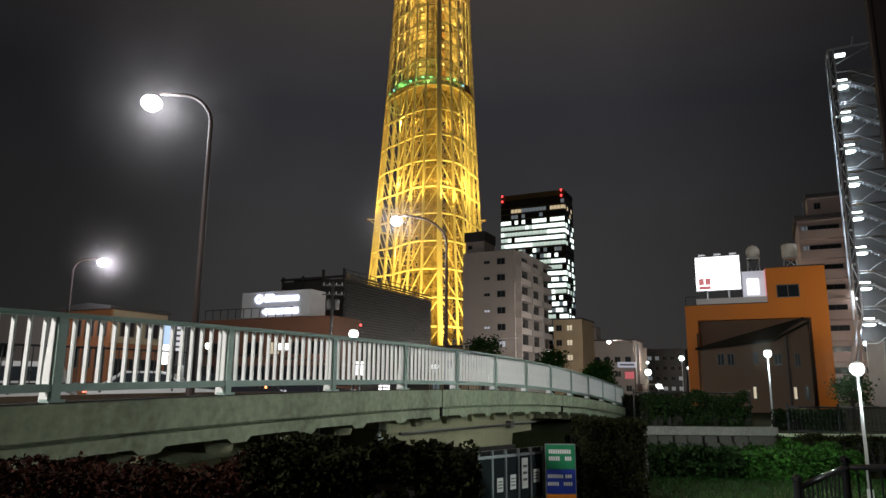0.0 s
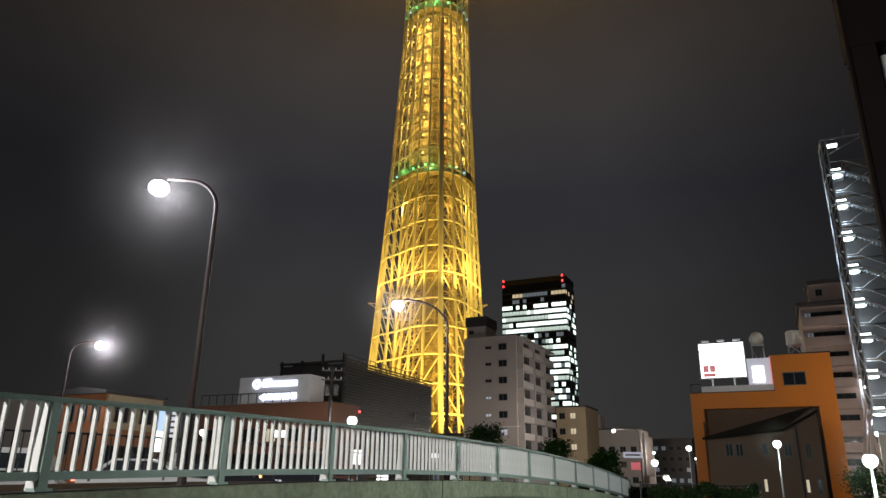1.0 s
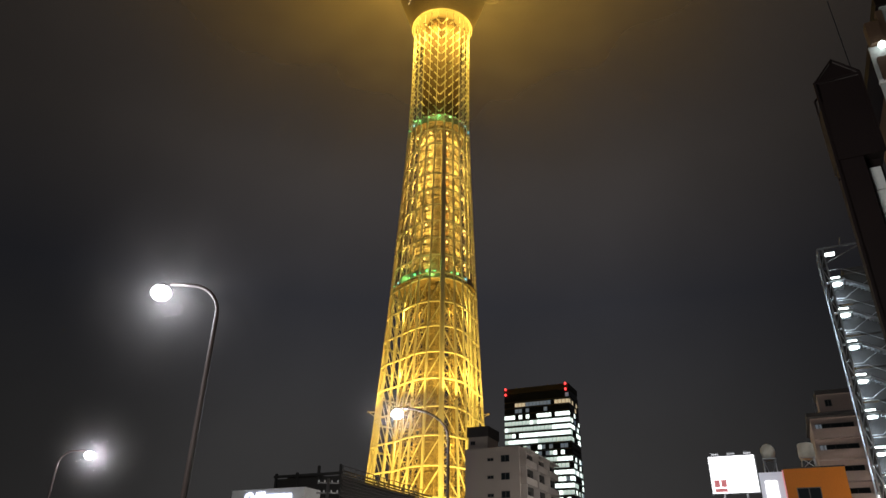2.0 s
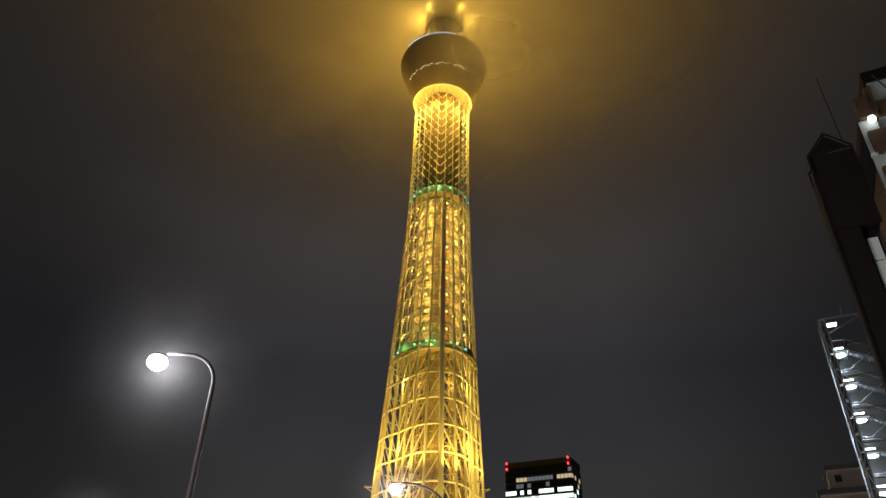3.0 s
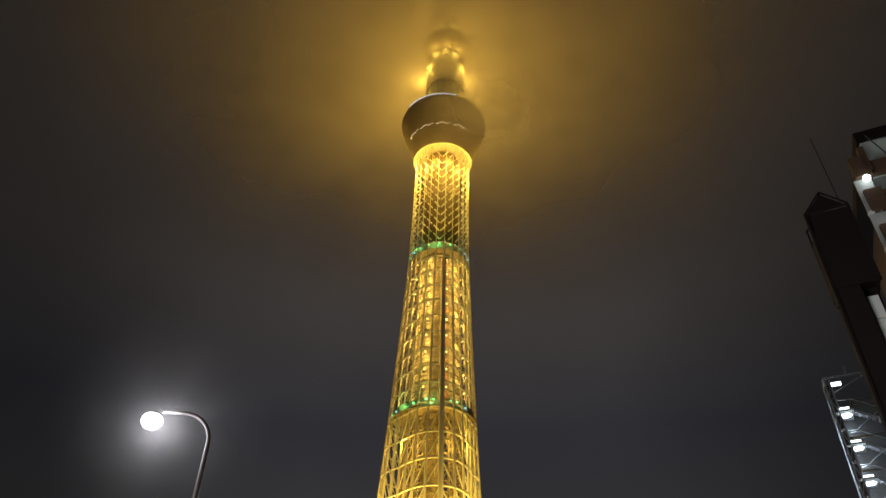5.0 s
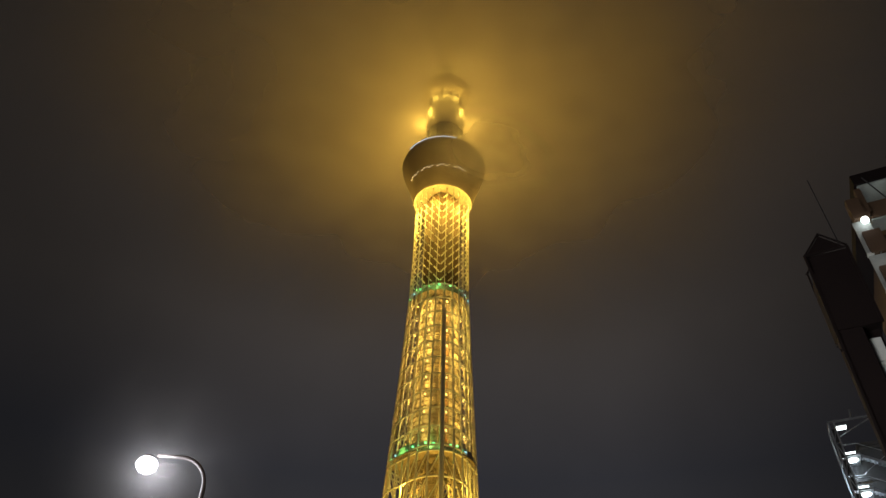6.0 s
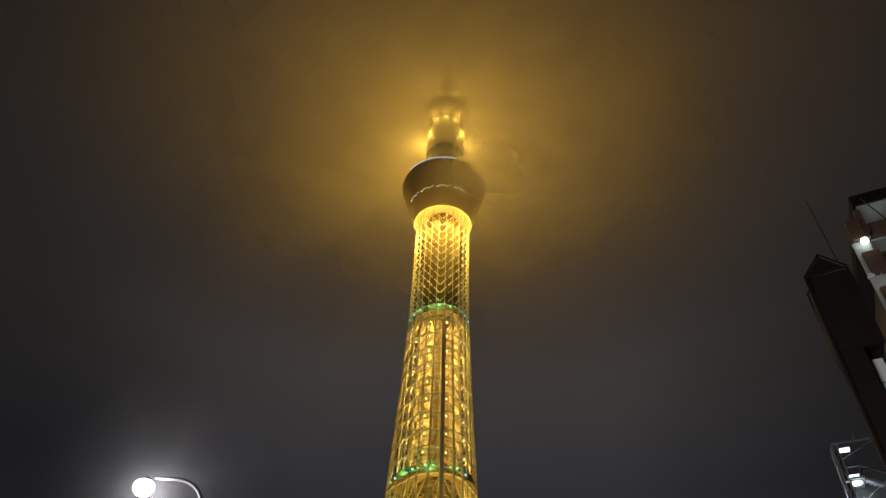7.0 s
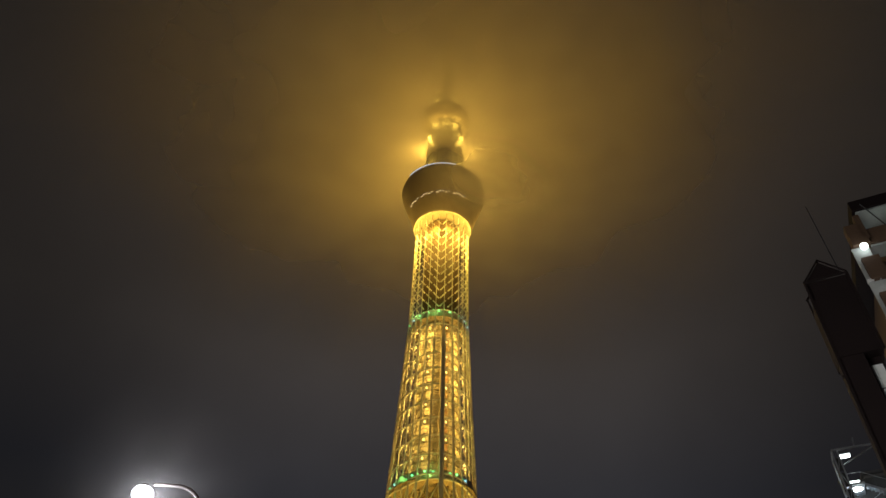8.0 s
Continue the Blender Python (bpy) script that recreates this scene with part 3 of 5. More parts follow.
def lamp_halo(place, radius, amount):
    """An added disc behind a lamp head that stands in for its halo."""
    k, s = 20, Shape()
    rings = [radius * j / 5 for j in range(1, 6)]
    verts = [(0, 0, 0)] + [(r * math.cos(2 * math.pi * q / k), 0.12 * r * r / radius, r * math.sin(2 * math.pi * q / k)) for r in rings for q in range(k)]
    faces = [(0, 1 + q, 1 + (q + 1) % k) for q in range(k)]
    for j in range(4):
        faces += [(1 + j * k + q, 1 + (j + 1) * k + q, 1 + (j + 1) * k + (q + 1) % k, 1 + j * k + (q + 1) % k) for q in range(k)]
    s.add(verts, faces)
    solid("lamp_halo_sheet", s, mist_material("lamp_halo", amount, 0, radius * 0.97, 0.6), "added sheet imitating the halo round a street lamp", "mist", kind="stuff", smooth=True, m=pose(*place, 18))


# ---- street lamps ----
def street_lamp(place, height, reach, heading, watts, label, mat=M_POLE, group="road lamps", deep_bowl=False, mist=0.0, sweep_x=0.9, sweep_z=0.9):
    """A tapered pole whose top bends over to one side and carries a glowing head."""
    root = thing("street_lamp", label, "street lamp", group, Matrix.Translation(place) @ pose(0, 0, 0, 0, 0, heading))
    pts = [(0, 0, 0), (0, 0, height * 0.5), (0, 0, height - sweep_z)]
    pts += [(-sweep_x + sweep_x * math.cos(a), 0, height - sweep_z + sweep_z * math.sin(a)) for a in [math.pi / 2 * k / 7 for k in range(1, 8)]]
    pts += [(-reach + 0.25, 0, height + 0.02)]
    rad = [0.095, 0.08, 0.065] + [0.055] * 7 + [0.04]
    part("pole", Shape().tube(pts, rad, 12), mat, root, smooth=True)
    part("base_plate", Shape().lathe([(0.2, 0), (0.2, 0.03), (0.12, 0.05), (0.11, 0.5), (0.09, 0.55)], (0, 0, 0), 16), mat, root)
    part("lamp_housing", Shape().lathe([(0.04, 0.10), (0.09, 0.08), (0.13, 0.0)], (-reach, 0, height - 0.06), 20), mat, root, smooth=True)
    lens = part("lens", Shape().lathe([(0.03, -0.44), (0.12, -0.42), (0.20, -0.37), (0.27, -0.28), (0.29, -0.20), (0.27, -0.11), (0.21, -0.03), (0.13, 0.01)], (-reach, 0, height - 0.06), 24), M_LAMP, root, "glowing white lens", smooth=True)
    # mist is the strength of the added halo disc
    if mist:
        lamp_halo(root.matrix_world @ Vector((-reach, -0.6 if heading else 0.6, height + 0.05)), 4.2, mist)
    if watts:
        p = root.matrix_world @ Vector((-reach, 0, height - 0.75))
        if deep_bowl:
            point_lamp("street_light", p, watts, COOL, 0.25)
        else:
            lens.visible_shadow = False
            point_lamp("street_light", p + Vector((0, 0, 0.45)), watts, (0.88, 0.92, 1.0), 0.2)
    return root


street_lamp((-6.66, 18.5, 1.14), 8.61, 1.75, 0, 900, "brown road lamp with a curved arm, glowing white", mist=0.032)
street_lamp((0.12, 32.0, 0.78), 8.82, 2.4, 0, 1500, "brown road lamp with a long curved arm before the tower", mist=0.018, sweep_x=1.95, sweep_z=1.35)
street_lamp((-13.6, 5.0, 0.0), 9.3, 1.75, 0, 7700, "brown road lamp with a curved arm beside the bridge", deep_bowl=True)
street_lamp((-20.5, -8.5, 0.0), 8.9, 1.75, 0, 8500, "brown road lamp with a curved arm beside the bridge", deep_bowl=True)
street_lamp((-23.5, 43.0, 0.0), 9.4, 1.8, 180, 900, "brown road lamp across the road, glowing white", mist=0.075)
street_lamp((30.2, 110.0, 0.0), 9.0, 3.9, 0, 6000, "brown road lamp far down the street", M_POLE, deep_bowl=True)



def low_lamp(place, height, watts, label, group="street lamps", head=0.16, lens=M_LAMP_SMALL, colour=(1.0, 0.90, 0.80), mist=0.0):
    """A straight pale pole with a short drum head."""
    root = thing("lamp_post", label, "lamp post", group, Matrix.Translation(place))
    part("pole", Shape().tube([(0, 0, 0), (0, 0, height * 0.6), (0, 0, height - head)], [0.045, 0.036, 0.032], 10), M_WHITE_POLE, root, smooth=True)
    part("foot", Shape().lathe([(0.13, 0), (0.13, 0.04), (0.075, 0.06), (0.07, 0.4)], (0, 0, 0), 14), M_WHITE_POLE, root)
    part("lens", Shape().lathe([(head * 0.25, -head), (head * 0.65, -head * 0.8), (head * 0.92, -head * 0.4), (head, 0), (head * 0.92, head * 0.4), (head * 0.7, head * 0.75)], (0, 0, height), 20), lens, root, "glowing lens", smooth=True)
    part("cap", Shape().lathe([(head * 0.72, 0), (head * 0.6, head * 0.16), (head * 0.2, head * 0.28)], (0, 0, height + head * 0.76), 18), M_WHITE_POLE, root, smooth=True)
    # same added halo disc, sized to the lamp head
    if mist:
        lamp_halo((place[0], place[1] + head * 2.5, place[2] + height + head * 0.5), head * 9, mist)
    if watts:
        point_lamp("post_light", (place[0], place[1], place[2] + height), watts, colour, head * 1.15)
    return root


PARK = "park lamps"
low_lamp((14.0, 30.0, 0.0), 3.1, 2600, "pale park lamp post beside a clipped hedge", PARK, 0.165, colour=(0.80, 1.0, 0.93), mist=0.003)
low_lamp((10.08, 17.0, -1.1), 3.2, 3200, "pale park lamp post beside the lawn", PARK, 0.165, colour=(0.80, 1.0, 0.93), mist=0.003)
# unseen lamp added at the right, without light of its own
street_lamp((19.0, 9.0, 0.0), 9.0, 1.8, 0, 0, "unseen road lamp added to light the bridge side")
# added spot that brightens the bridge's side, its cone kept off the front hedge
spot_lamp("street_light", (17.2, 9.0, 8.5), (6.0, 16.0, 0.5), 6500, (0.95, 1.0, 0.93), 80, 0.25)
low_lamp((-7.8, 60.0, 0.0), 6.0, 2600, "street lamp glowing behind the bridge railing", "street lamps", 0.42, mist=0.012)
low_lamp((26.4, 90.0, 0.0), 3.6, 1500, "street lamp beside the far crossing", "street lamps", 0.42)
low_lamp((25.2, 82.0, 0.0), 1.9, 400, "low lamp glowing at the far crossing", "street lamps", 0.3)
low_lamp((37.0, 108.0, 0.0), 6.2, 2600, "street lamp far down the street", "street lamps", 0.4)
# the posts from here on are added to brighten the facades near them
low_lamp((2.0, 106.0, 0.0), 7.0, 6800, "added street lamp lighting the grey apartment block", "street lamps", 0.3)
low_lamp((17.0, 112.0, 0.0), 7.0, 1500, "added street lamp lighting the grey apartment block", "street lamps", 0.3)
low_lamp((-21.0, 62.0, 0.0), 5.0, 300, "added street lamp lighting the shop building", "street lamps", 0.3)
# these two far posts are added fill for the distant houses
low_lamp((44.0, 150.0, 0.0), 7.0, 4500, "street lamp far down the street", "street lamps", 0.3)
low_lamp((66.0, 188.0, 0.0), 7.0, 12000, "street lamp far down the street", "street lamps", 0.3)
low_lamp((50.0, 82.0, 0.0), 7.0, 12500, "added street lamp lighting the beige apartment block", "street lamps", 0.3)
low_lamp((34.8, 49.0, 0.0), 7.0, 4000, "unseen street lamp added to light the orange building", "street lamps", 0.25)


# ---- facades ----
WINDOW_MESHES = {}


def window(parent, m, w, h, pane=None, frame=None, mullions=1):
    """A framed window set into a wall, with its pane as a piece of its own."""
    pane, frame = pane or M_GLASS, frame or M_SLAT
    key = (round(w, 2), round(h, 2), pane.name, frame.name, mullions)
    if key not in WINDOW_MESHES:
        t = 0.06
        f = Shape().box(-w / 2, w / 2, -0.07, 0.03, 0, t).box(-w / 2, w / 2, -0.07, 0.03, h - t, h)
        f.box(-w / 2, -w / 2 + t, -0.07, 0.03, t, h - t).box(w / 2 - t, w / 2, -0.07, 0.03, t, h - t)
        for k in range(mullions):
            x = -w / 2 + w * (k + 1) / (mullions + 1)
            f.box(x - 0.03, x + 0.03, -0.06, 0.02, t, h - t)
        g = Shape().box(-w / 2 + t, w / 2 - t, -0.03, -0.012, t, h - t)
        WINDOW_MESHES[key] = (f.mesh("window", frame), g.mesh("pane", pane))
    fm, gm = WINDOW_MESHES[key]
    a, b = new("window", fm), new("pane", gm)
    a.parent, b.parent = parent, a
    a.matrix_local = m
    return a


def balcony(parent, m, w, depth, wall, height=1.1, door=None):
    """A slab with a solid parapet and a glazed door behind it."""
    s = Shape().box(-w / 2, w / 2, -depth, 0, -0.15, 0).box(-w / 2, w / 2, -depth - 0.12, -depth, -0.15, height)
    s.box(-w / 2, -w / 2 + 0.1, -depth, 0, 0, height).box(w / 2 - 0.1, w / 2, -depth, 0, 0, height)
    ob = part("balcony", s, wall, parent)
    ob.matrix_local = m
    window(parent, m @ pose(0, 0, 0.05), w * 0.7, 2.0, door, M_DARK, 2)
    return ob


def office_tower():
    w, d, h = 50.6, 24.2, 147.6
    root = thing("office_tower", "dark glass office tower with rows of lit floors", "building", "", grid(44, 520))
    part("body", Shape().box(0.3, w - 0.3, 0.3, d - 0.3, 0, h - 4), M_GLASS, root)
    part("crown", Shape().box(0, w, 0, 0.5, h - 4, h).box(0, w, d - 0.5, d, h - 4, h).box(0, 0.5, 0.5, d - 0.5, h - 4, h).box(w - 0.5, w, 0.5, d - 0.5, h - 4, h), M_DARK, root)
    rnd = random.Random(5)
    floors, bays, side = 31, 18, 7
    step, bw, sw = (h - 6) / floors, w / bays, d / side
    panes = {mat.name: (Shape().box(0.1, bw - 0.1, -0.06, 0.02, 0.7, step - 1.0).mesh("pane", mat), Shape().box(0.1, sw - 0.1, -0.06, 0.02, 0.7, step - 1.0).mesh("pane", mat)) for mat in (M_LIT, M_LIT_PALE, M_LIT_WARM, M_LIT_DIM, M_GLASS)}
    for f in range(7, floors):
        z = f * step
        part("floor_band", Shape().box(0, w + 0.1, -0.12, 0.3, z - 0.5, z + 0.4).box(w - 0.3, w + 0.12, 0.3, d, z - 0.5, z + 0.4), M_DARK, root)
        top = floors - 1 - f
        chance = 0.0 if top in (0,) else 0.7 if top == 1 else 0.12 if top in (2, 8, 9) else 0.65 if top == 3 else 0.95 if top in (4, 5, 6, 7, 10, 11, 12, 13, 14, 15) else 0.35 if top < 19 else 0.8 if top < 22 else 0.3
        for b in range(bays + side):
            front = b < bays
            lit = rnd.random() < (chance if front else chance * 0.45)
            if b % 18 == 0 or rnd.random() < 0.4:
                bright = rnd.random() < 0.75
            mat = M_GLASS
            if lit:
                mat = (M_LIT if bright else M_LIT_PALE) if top > 2 else (M_LIT_DIM if 6 <= b <= 12 else M_LIT_WARM)
            elif rnd.random() < 0.12:
                mat = M_LIT_DIM
            ob = new("pane", panes[mat.name][0 if front else 1])
            ob.parent = root
            ob.matrix_local = pose(b * bw, 0, z) if front else pose(w, (b - bays) * sw, z, 0, 0, 90)
    for x in (1.6, w - 2.0):
        for z in (h - 5.4, h - 1.2):
            part("aviation_lamp", Shape().lathe([(0.5, 0), (0.7, 0.3), (0.7, 1.3), (0.5, 1.6)], (x, -0.9, z), 10), M_RED, root)



office_tower()


def grey_apartments():
    w, d, h, storey = 9.9, 20.0, 25.2, 2.93
    root = thing("apartment_building", "grey rendered eight-storey apartment block with stacked balconies", "building", "", grid(3.5, 124))
    part("wall", Shape().box(0, w, 0, d, 0, h), M_GREY_WALL, root)
    part("parapet", Shape().box(-0.08, w + 0.08, -0.08, 0.18, h, h + 0.35), M_GREY_WALL, root)
    part("parapet", Shape().box(-0.08, 0.18, 0.18, d, h, h + 0.35), M_GREY_WALL, root)
    part("parapet", Shape().box(w - 0.18, w + 0.08, 0.18, d, h, h + 0.35), M_GREY_WALL, root)
    part("roof_house", Shape().box(0.1, 3.8, 1.0, 6, h, h + 2.6), M_GREY_WALL, root)
    part("roof_tank", Shape().box(-0.1, 4.0, 0.8, 6.2, h + 2.6, h + 4.4), M_ROOF, root)
    window(root, pose(1.0, 1.0, h + 1.2), 0.9, 0.7)
    # dark sheet on the wall stands in for the shade inside the balconies
    part("recess_shade_sheet", Shape().box(w, w + 0.03, 0.6, d - 0.5, 2.0, h - 0.4), M_DARK, root, "dark sheet painting the shade behind the balconies")
    part("roof_edge", Shape().box(w + 0.09, w + 1.15, 0.4, d - 0.3, h - 0.1, h + 0.12), M_GREY_WALL, root)
    for f in range(8):
        z = h - storey * (f + 1) + 1.0
        if z < 0.5:
            continue
        window(root, pose(4.7, 0, z), 1.15, 0.55, M_SIGN_SOFT if f in (3, 4) else None)
        window(root, pose(7.4, 0, z - 0.25), 1.55, 1.15, M_SIGN_SOFT if f == 5 else None, None, 1)
        for k in range(3):
            balcony(root, pose(w + 0.03, 1.9 + 6.4 * k + 1.2, z - 0.75, 0, 0, 90), 5.6, 1.0, M_GREY_WALL, 0.95)
            part("pier", Shape().box(w, w + 1.05, 0.6 + 6.4 * k, 0.95 + 6.4 * k, z - 0.9, z + 2.0), M_GREY_WALL, root)
    part("pipe", Shape().tube([(-0.0 + 1.0, -0.1, 9.6), (w + 0.6, -0.12, 9.9)], 0.06, 6), M_WHITE, root)


grey_apartments()


def louvred_building():
    w, d, h = 9.5, 22.8, 14.6
    root = thing("car_park", "dark building clad with horizontal grey louvres", "building", "", grid(-20.1, 84))
    part("wall", Shape().box(0, w - 0.2, 0.2, d, 0, h - 0.6), M_DARK, root)
    for k in range(30):
        z = 4.4 + 0.345 * k
        part("louvre", Shape().prism([(w - 0.14, z), (w + 0.1, z - 0.03), (w + 0.1, z + 0.02), (w - 0.14, z + 0.2)], 0.2, d), M_LOUVRE, root)
    for k in range(4):
        x = 0.2 + (w - 0.6) * k / 3
        part("front_frame", Shape().box(x, x + 0.25, -0.05, 0.2, 0, h + (0.6 if k > 1 else 0)), M_DARK, root)
    for z in (5.5, 8.5, 11.5, 14.3):
        part("front_beam", Shape().box(0, w, -0.02, 0.18, z - 0.18, z + 0.1), M_DARK, root)
    for k in range(16):
        part("roof_post", Shape().box(w - 0.12, w - 0.04, 1.3 * k + 0.3, 1.3 * k + 0.38, h - 0.6, h + 0.45), M_SLAT, root)
    part("roof_rail", Shape().tube([(w - 0.08, 0.3, h + 0.45), (w - 0.08, 20, h + 0.45)], 0.05, 6), M_SLAT, root)
    part("roof_plant", Shape().box(0.4, 4.6, 2, 7, h - 0.6, h + 0.1), M_ROOF, root)
    part("warning_lamp", Shape().lathe([(0.12, 0), (0.16, 0.15), (0.05, 0.3)], (w + 0.25, 3.2, 8.6), 8), M_RED, root)
    part("hatch", Shape().box(w + 0.11, w + 0.16, 17.0, 18.2, 8.9, 9.9), M_BLACK, root)


louvred_building()


def shop_and_sign():
    root = thing("shop_building", "low red-brown tiled building with a flat roof", "building", "", grid(-21.5, 72))
    part("wall", Shape().box(-4.9, 11.8, 0, 5, 0, 8.1), M_BRICK_BROWN, root)
    part("coping", Shape().box(-5.0, 11.9, -0.1, 5.1, 8.1, 8.3), M_BRICK_BROWN, root)
    for k in range(12):
        part("roof_post", Shape().box(-4.7 + 1.05 * k, -4.65 + 1.05 * k, 0.1, 0.15, 8.4, 9.4), M_BLACK, root)
    part("roof_rail", Shape().tube([(-4.7, 0.12, 9.4), (6.9, 0.12, 9.4)], 0.035, 6), M_BLACK, root)
    for k in range(8):
        window(root, pose(-3.7 + 2.05 * k, 0, 0.6), 1.85, 2.9, None, M_BLACK, 1)
    for k in range(6):
        window(root, pose(-3.2 + 2.7 * k, 0, 4.6), 1.6, 1.3, M_LIT_WARM if k in (3,) else None)
    sign = thing("roof_sign", "white roof sign box with glowing blue-white bars", "sign", "", grid(-21.5, 72))
    part("box", Shape().box(0.05, 8.85, 0.4, 3.0, 8.42, 11.1), M_WHITE, sign)
    part("emblem", Shape().tube([(2.35 + 0.42 * math.cos(a), 0.33, 10.35 + 0.36 * math.sin(a)) for a in [2 * math.pi * k / 16 for k in range(17)]], 0.12, 6), M_SIGN_BLUE, sign)
    part("text_bar", Shape().box(3.1, 7.4, 0.28, 0.4, 10.05, 10.55), M_SIGN_BLUE, sign)
    part("text_bar", Shape().box(3.2, 4.2, 0.28, 0.4, 10.62, 10.8), M_SIGN_BLUE, sign)
    part("arrow_mark", Shape().prism([(2.8, 9.0), (3.5, 8.6), (3.5, 9.4)], 0.28, 0.4), M_SIGN_BLUE, sign)
    part("text_bar", Shape().box(3.7, 7.4, 0.28, 0.4, 8.75, 9.3), M_SIGN_BLUE, sign)
    left = thing("corner_building", "low orange-brown corner building with a tan roof storey", "building", "", grid(-25, 46))
    part("wall", Shape().box(-1.2, 4.0, 0, 4.6, 0, 6.35), M_CORNER, left)
    part("roof", Shape().prism([(-1.4, 6.35), (4.2, 6.35), (4.2, 6.55), (2.0, 6.8), (-1.4, 6.55)], -0.25, 4.8), M_ROOF, left)
    part("side_wall", Shape().box(4.0, 4.12, 0.1, 4.5, 4.2, 6.3), M_TAN, left)
    for k in range(4):
        window(left, pose(-0.3 + 1.2 * k, 0, 2.6), 0.8, 1.4)
        window(left, pose(-0.3 + 1.2 * k, 0, 4.6), 0.8, 1.1)
    for k in range(3):
        window(left, pose(4.0, 0.9 + 1.4 * k, 0.5, 0, 0, 90), 1.3, 2.7, None, M_BLACK, 1)
    for k in range(2):
        window(left, pose(4.12, 1.2 + 2.0 * k, 4.6, 0, 0, 90), 1.1, 1.0)


shop_and_sign()


def orange_building():
    d = 11.0
    root = thing("orange_building", "orange painted building framing a recessed dark brown front", "building", "", grid(21.8, 62))
    part("side_pier", Shape().box(0, 1.0, 0, d, 0, 8.9), M_ORANGE, root)
    part("side_pier", Shape().box(10.0, 11.35, 0, d, 0, 11.9), M_ORANGE, root)
    part("lintel_wall", Shape().box(1.0, 10.0, 0, d, 7.55, 8.9), M_ORANGE, root)
    part("upper_wall", Shape().box(6.85, 10.0, 0, d, 8.9, 11.9), M_ORANGE, root)
    part("recessed_front", Shape().box(1.0, 10.0, 0.9, 1.2, 0, 7.55), M_BROWN, root)
    part("roof", Shape().box(0.2, 6.85, 0.2, d, 8.9, 9.0), M_ROOF, root)
    part("parapet_cap", Shape().box(6.8, 11.4, -0.06, 0.3, 11.9, 12.0), M_ROOF, root)
    window(root, pose(8.45, 0, 9.3), 1.75, 1.1, None, M_SLAT, 1)
    part("roof_rail", Shape().tube([(0.1, 0.1, 9.7), (1.1, 0.1, 9.7)], 0.03, 6).tube([(0.1, 0.1, 8.9), (0.1, 0.1, 9.7)], 0.03, 6), M_BLACK, root)
    part("downpipe", Shape().tube([(0.95, -0.1, 0), (0.95, -0.1, 6.4)], 0.08, 8), M_BROWN, root)
    board = thing("billboard", "glaring white lit rooftop billboard with a red corner mark", "billboard", "", grid(21.8, 62))
    part("frame", Shape().box(1.02, 4.85, 0.42, 0.75, 10.2, 13.35), M_GALV, board)
    part("face", Shape().box(1.1, 4.77, 0.36, 0.42, 10.28, 13.27), M_SIGN, board)
    part("red_mark", Shape().box(1.3, 1.75, 0.33, 0.355, 10.75, 11.35).box(1.85, 2.3, 0.33, 0.355, 10.75, 11.35).box(1.3, 2.3, 0.33, 0.355, 10.35, 10.65), M_SIGN_RED, board)
    for x in (1.9, 3.7):
        part("leg", Shape().box(x, x + 0.14, 0.5, 0.64, 8.98, 10.2), M_GALV, board)
    for k in range(3):
        part("lamp_hood", Shape().box(1.4 + 1.3 * k, 2.0 + 1.3 * k, -0.1, 0.3, 13.4, 13.52), M_GALV, board)
    side = thing("roof_panel", "white lit panel with a bright square beside the billboard", "sign", "", grid(21.8, 62))
    part("panel", Shape().box(4.9, 6.8, 0.5, 0.7, 9.0, 11.8), M_SIGN_SOFT, side)
    part("lit_square", Shape().box(5.3, 6.2, 0.42, 0.5, 9.75, 11.1), M_SIGN, side)
    part("red_edge", Shape().box(6.72, 6.82, 0.4, 0.5, 9.0, 11.9), M_SIGN_RED, side)
    part("base_board", Shape().box(1.0, 6.8, 0.2, 0.4, 9.0, 9.5), M_WHITE, side)
    for x, r, z0, dome in ((5.9, 0.60, 12.6, True), (8.9, 0.62, 12.5, False)):
        tank = thing("water_tank", "beige rooftop water tank on a steel stand", "water tank", "roof tanks", grid(21.8, 62) @ pose(x, 2.4, 0))
        base = 9.0 if dome else 11.9
        prof = [(0.1, 0), (r * 0.8, 0.12), (r, 0.5), (r * 0.95, 0.85), (r * 0.6, 1.15), (0.05, 1.28)] if dome else [(r, 0), (r * 1.05, 0.1), (r, 1.1), (r * 0.9, 1.2), (0.1, 1.28)]
        part("vessel", Shape().lathe(prof, (0, 0, z0 + 0.6), 20), M_CREAM, tank, smooth=True)
        for a, b in ((-1, -1), (1, -1), (1, 1), (-1, 1)):
            part("leg", Shape().tube([(a * 0.6, b * 0.6, base), (a * 0.45, b * 0.45, z0 + 0.62)], 0.05, 6), M_GALV, tank)
        for a in (-1, 1):
            part("brace", Shape().tube([(-0.58 * a, -0.58, base + 0.2), (0.46 * a, -0.46, z0 + 0.5)], 0.03, 5), M_GALV, tank)
        part("stand_ring", Shape().box(-0.55, 0.55, -0.55, 0.55, z0 + 0.5, z0 + 0.6), M_GALV, tank)


orange_building()


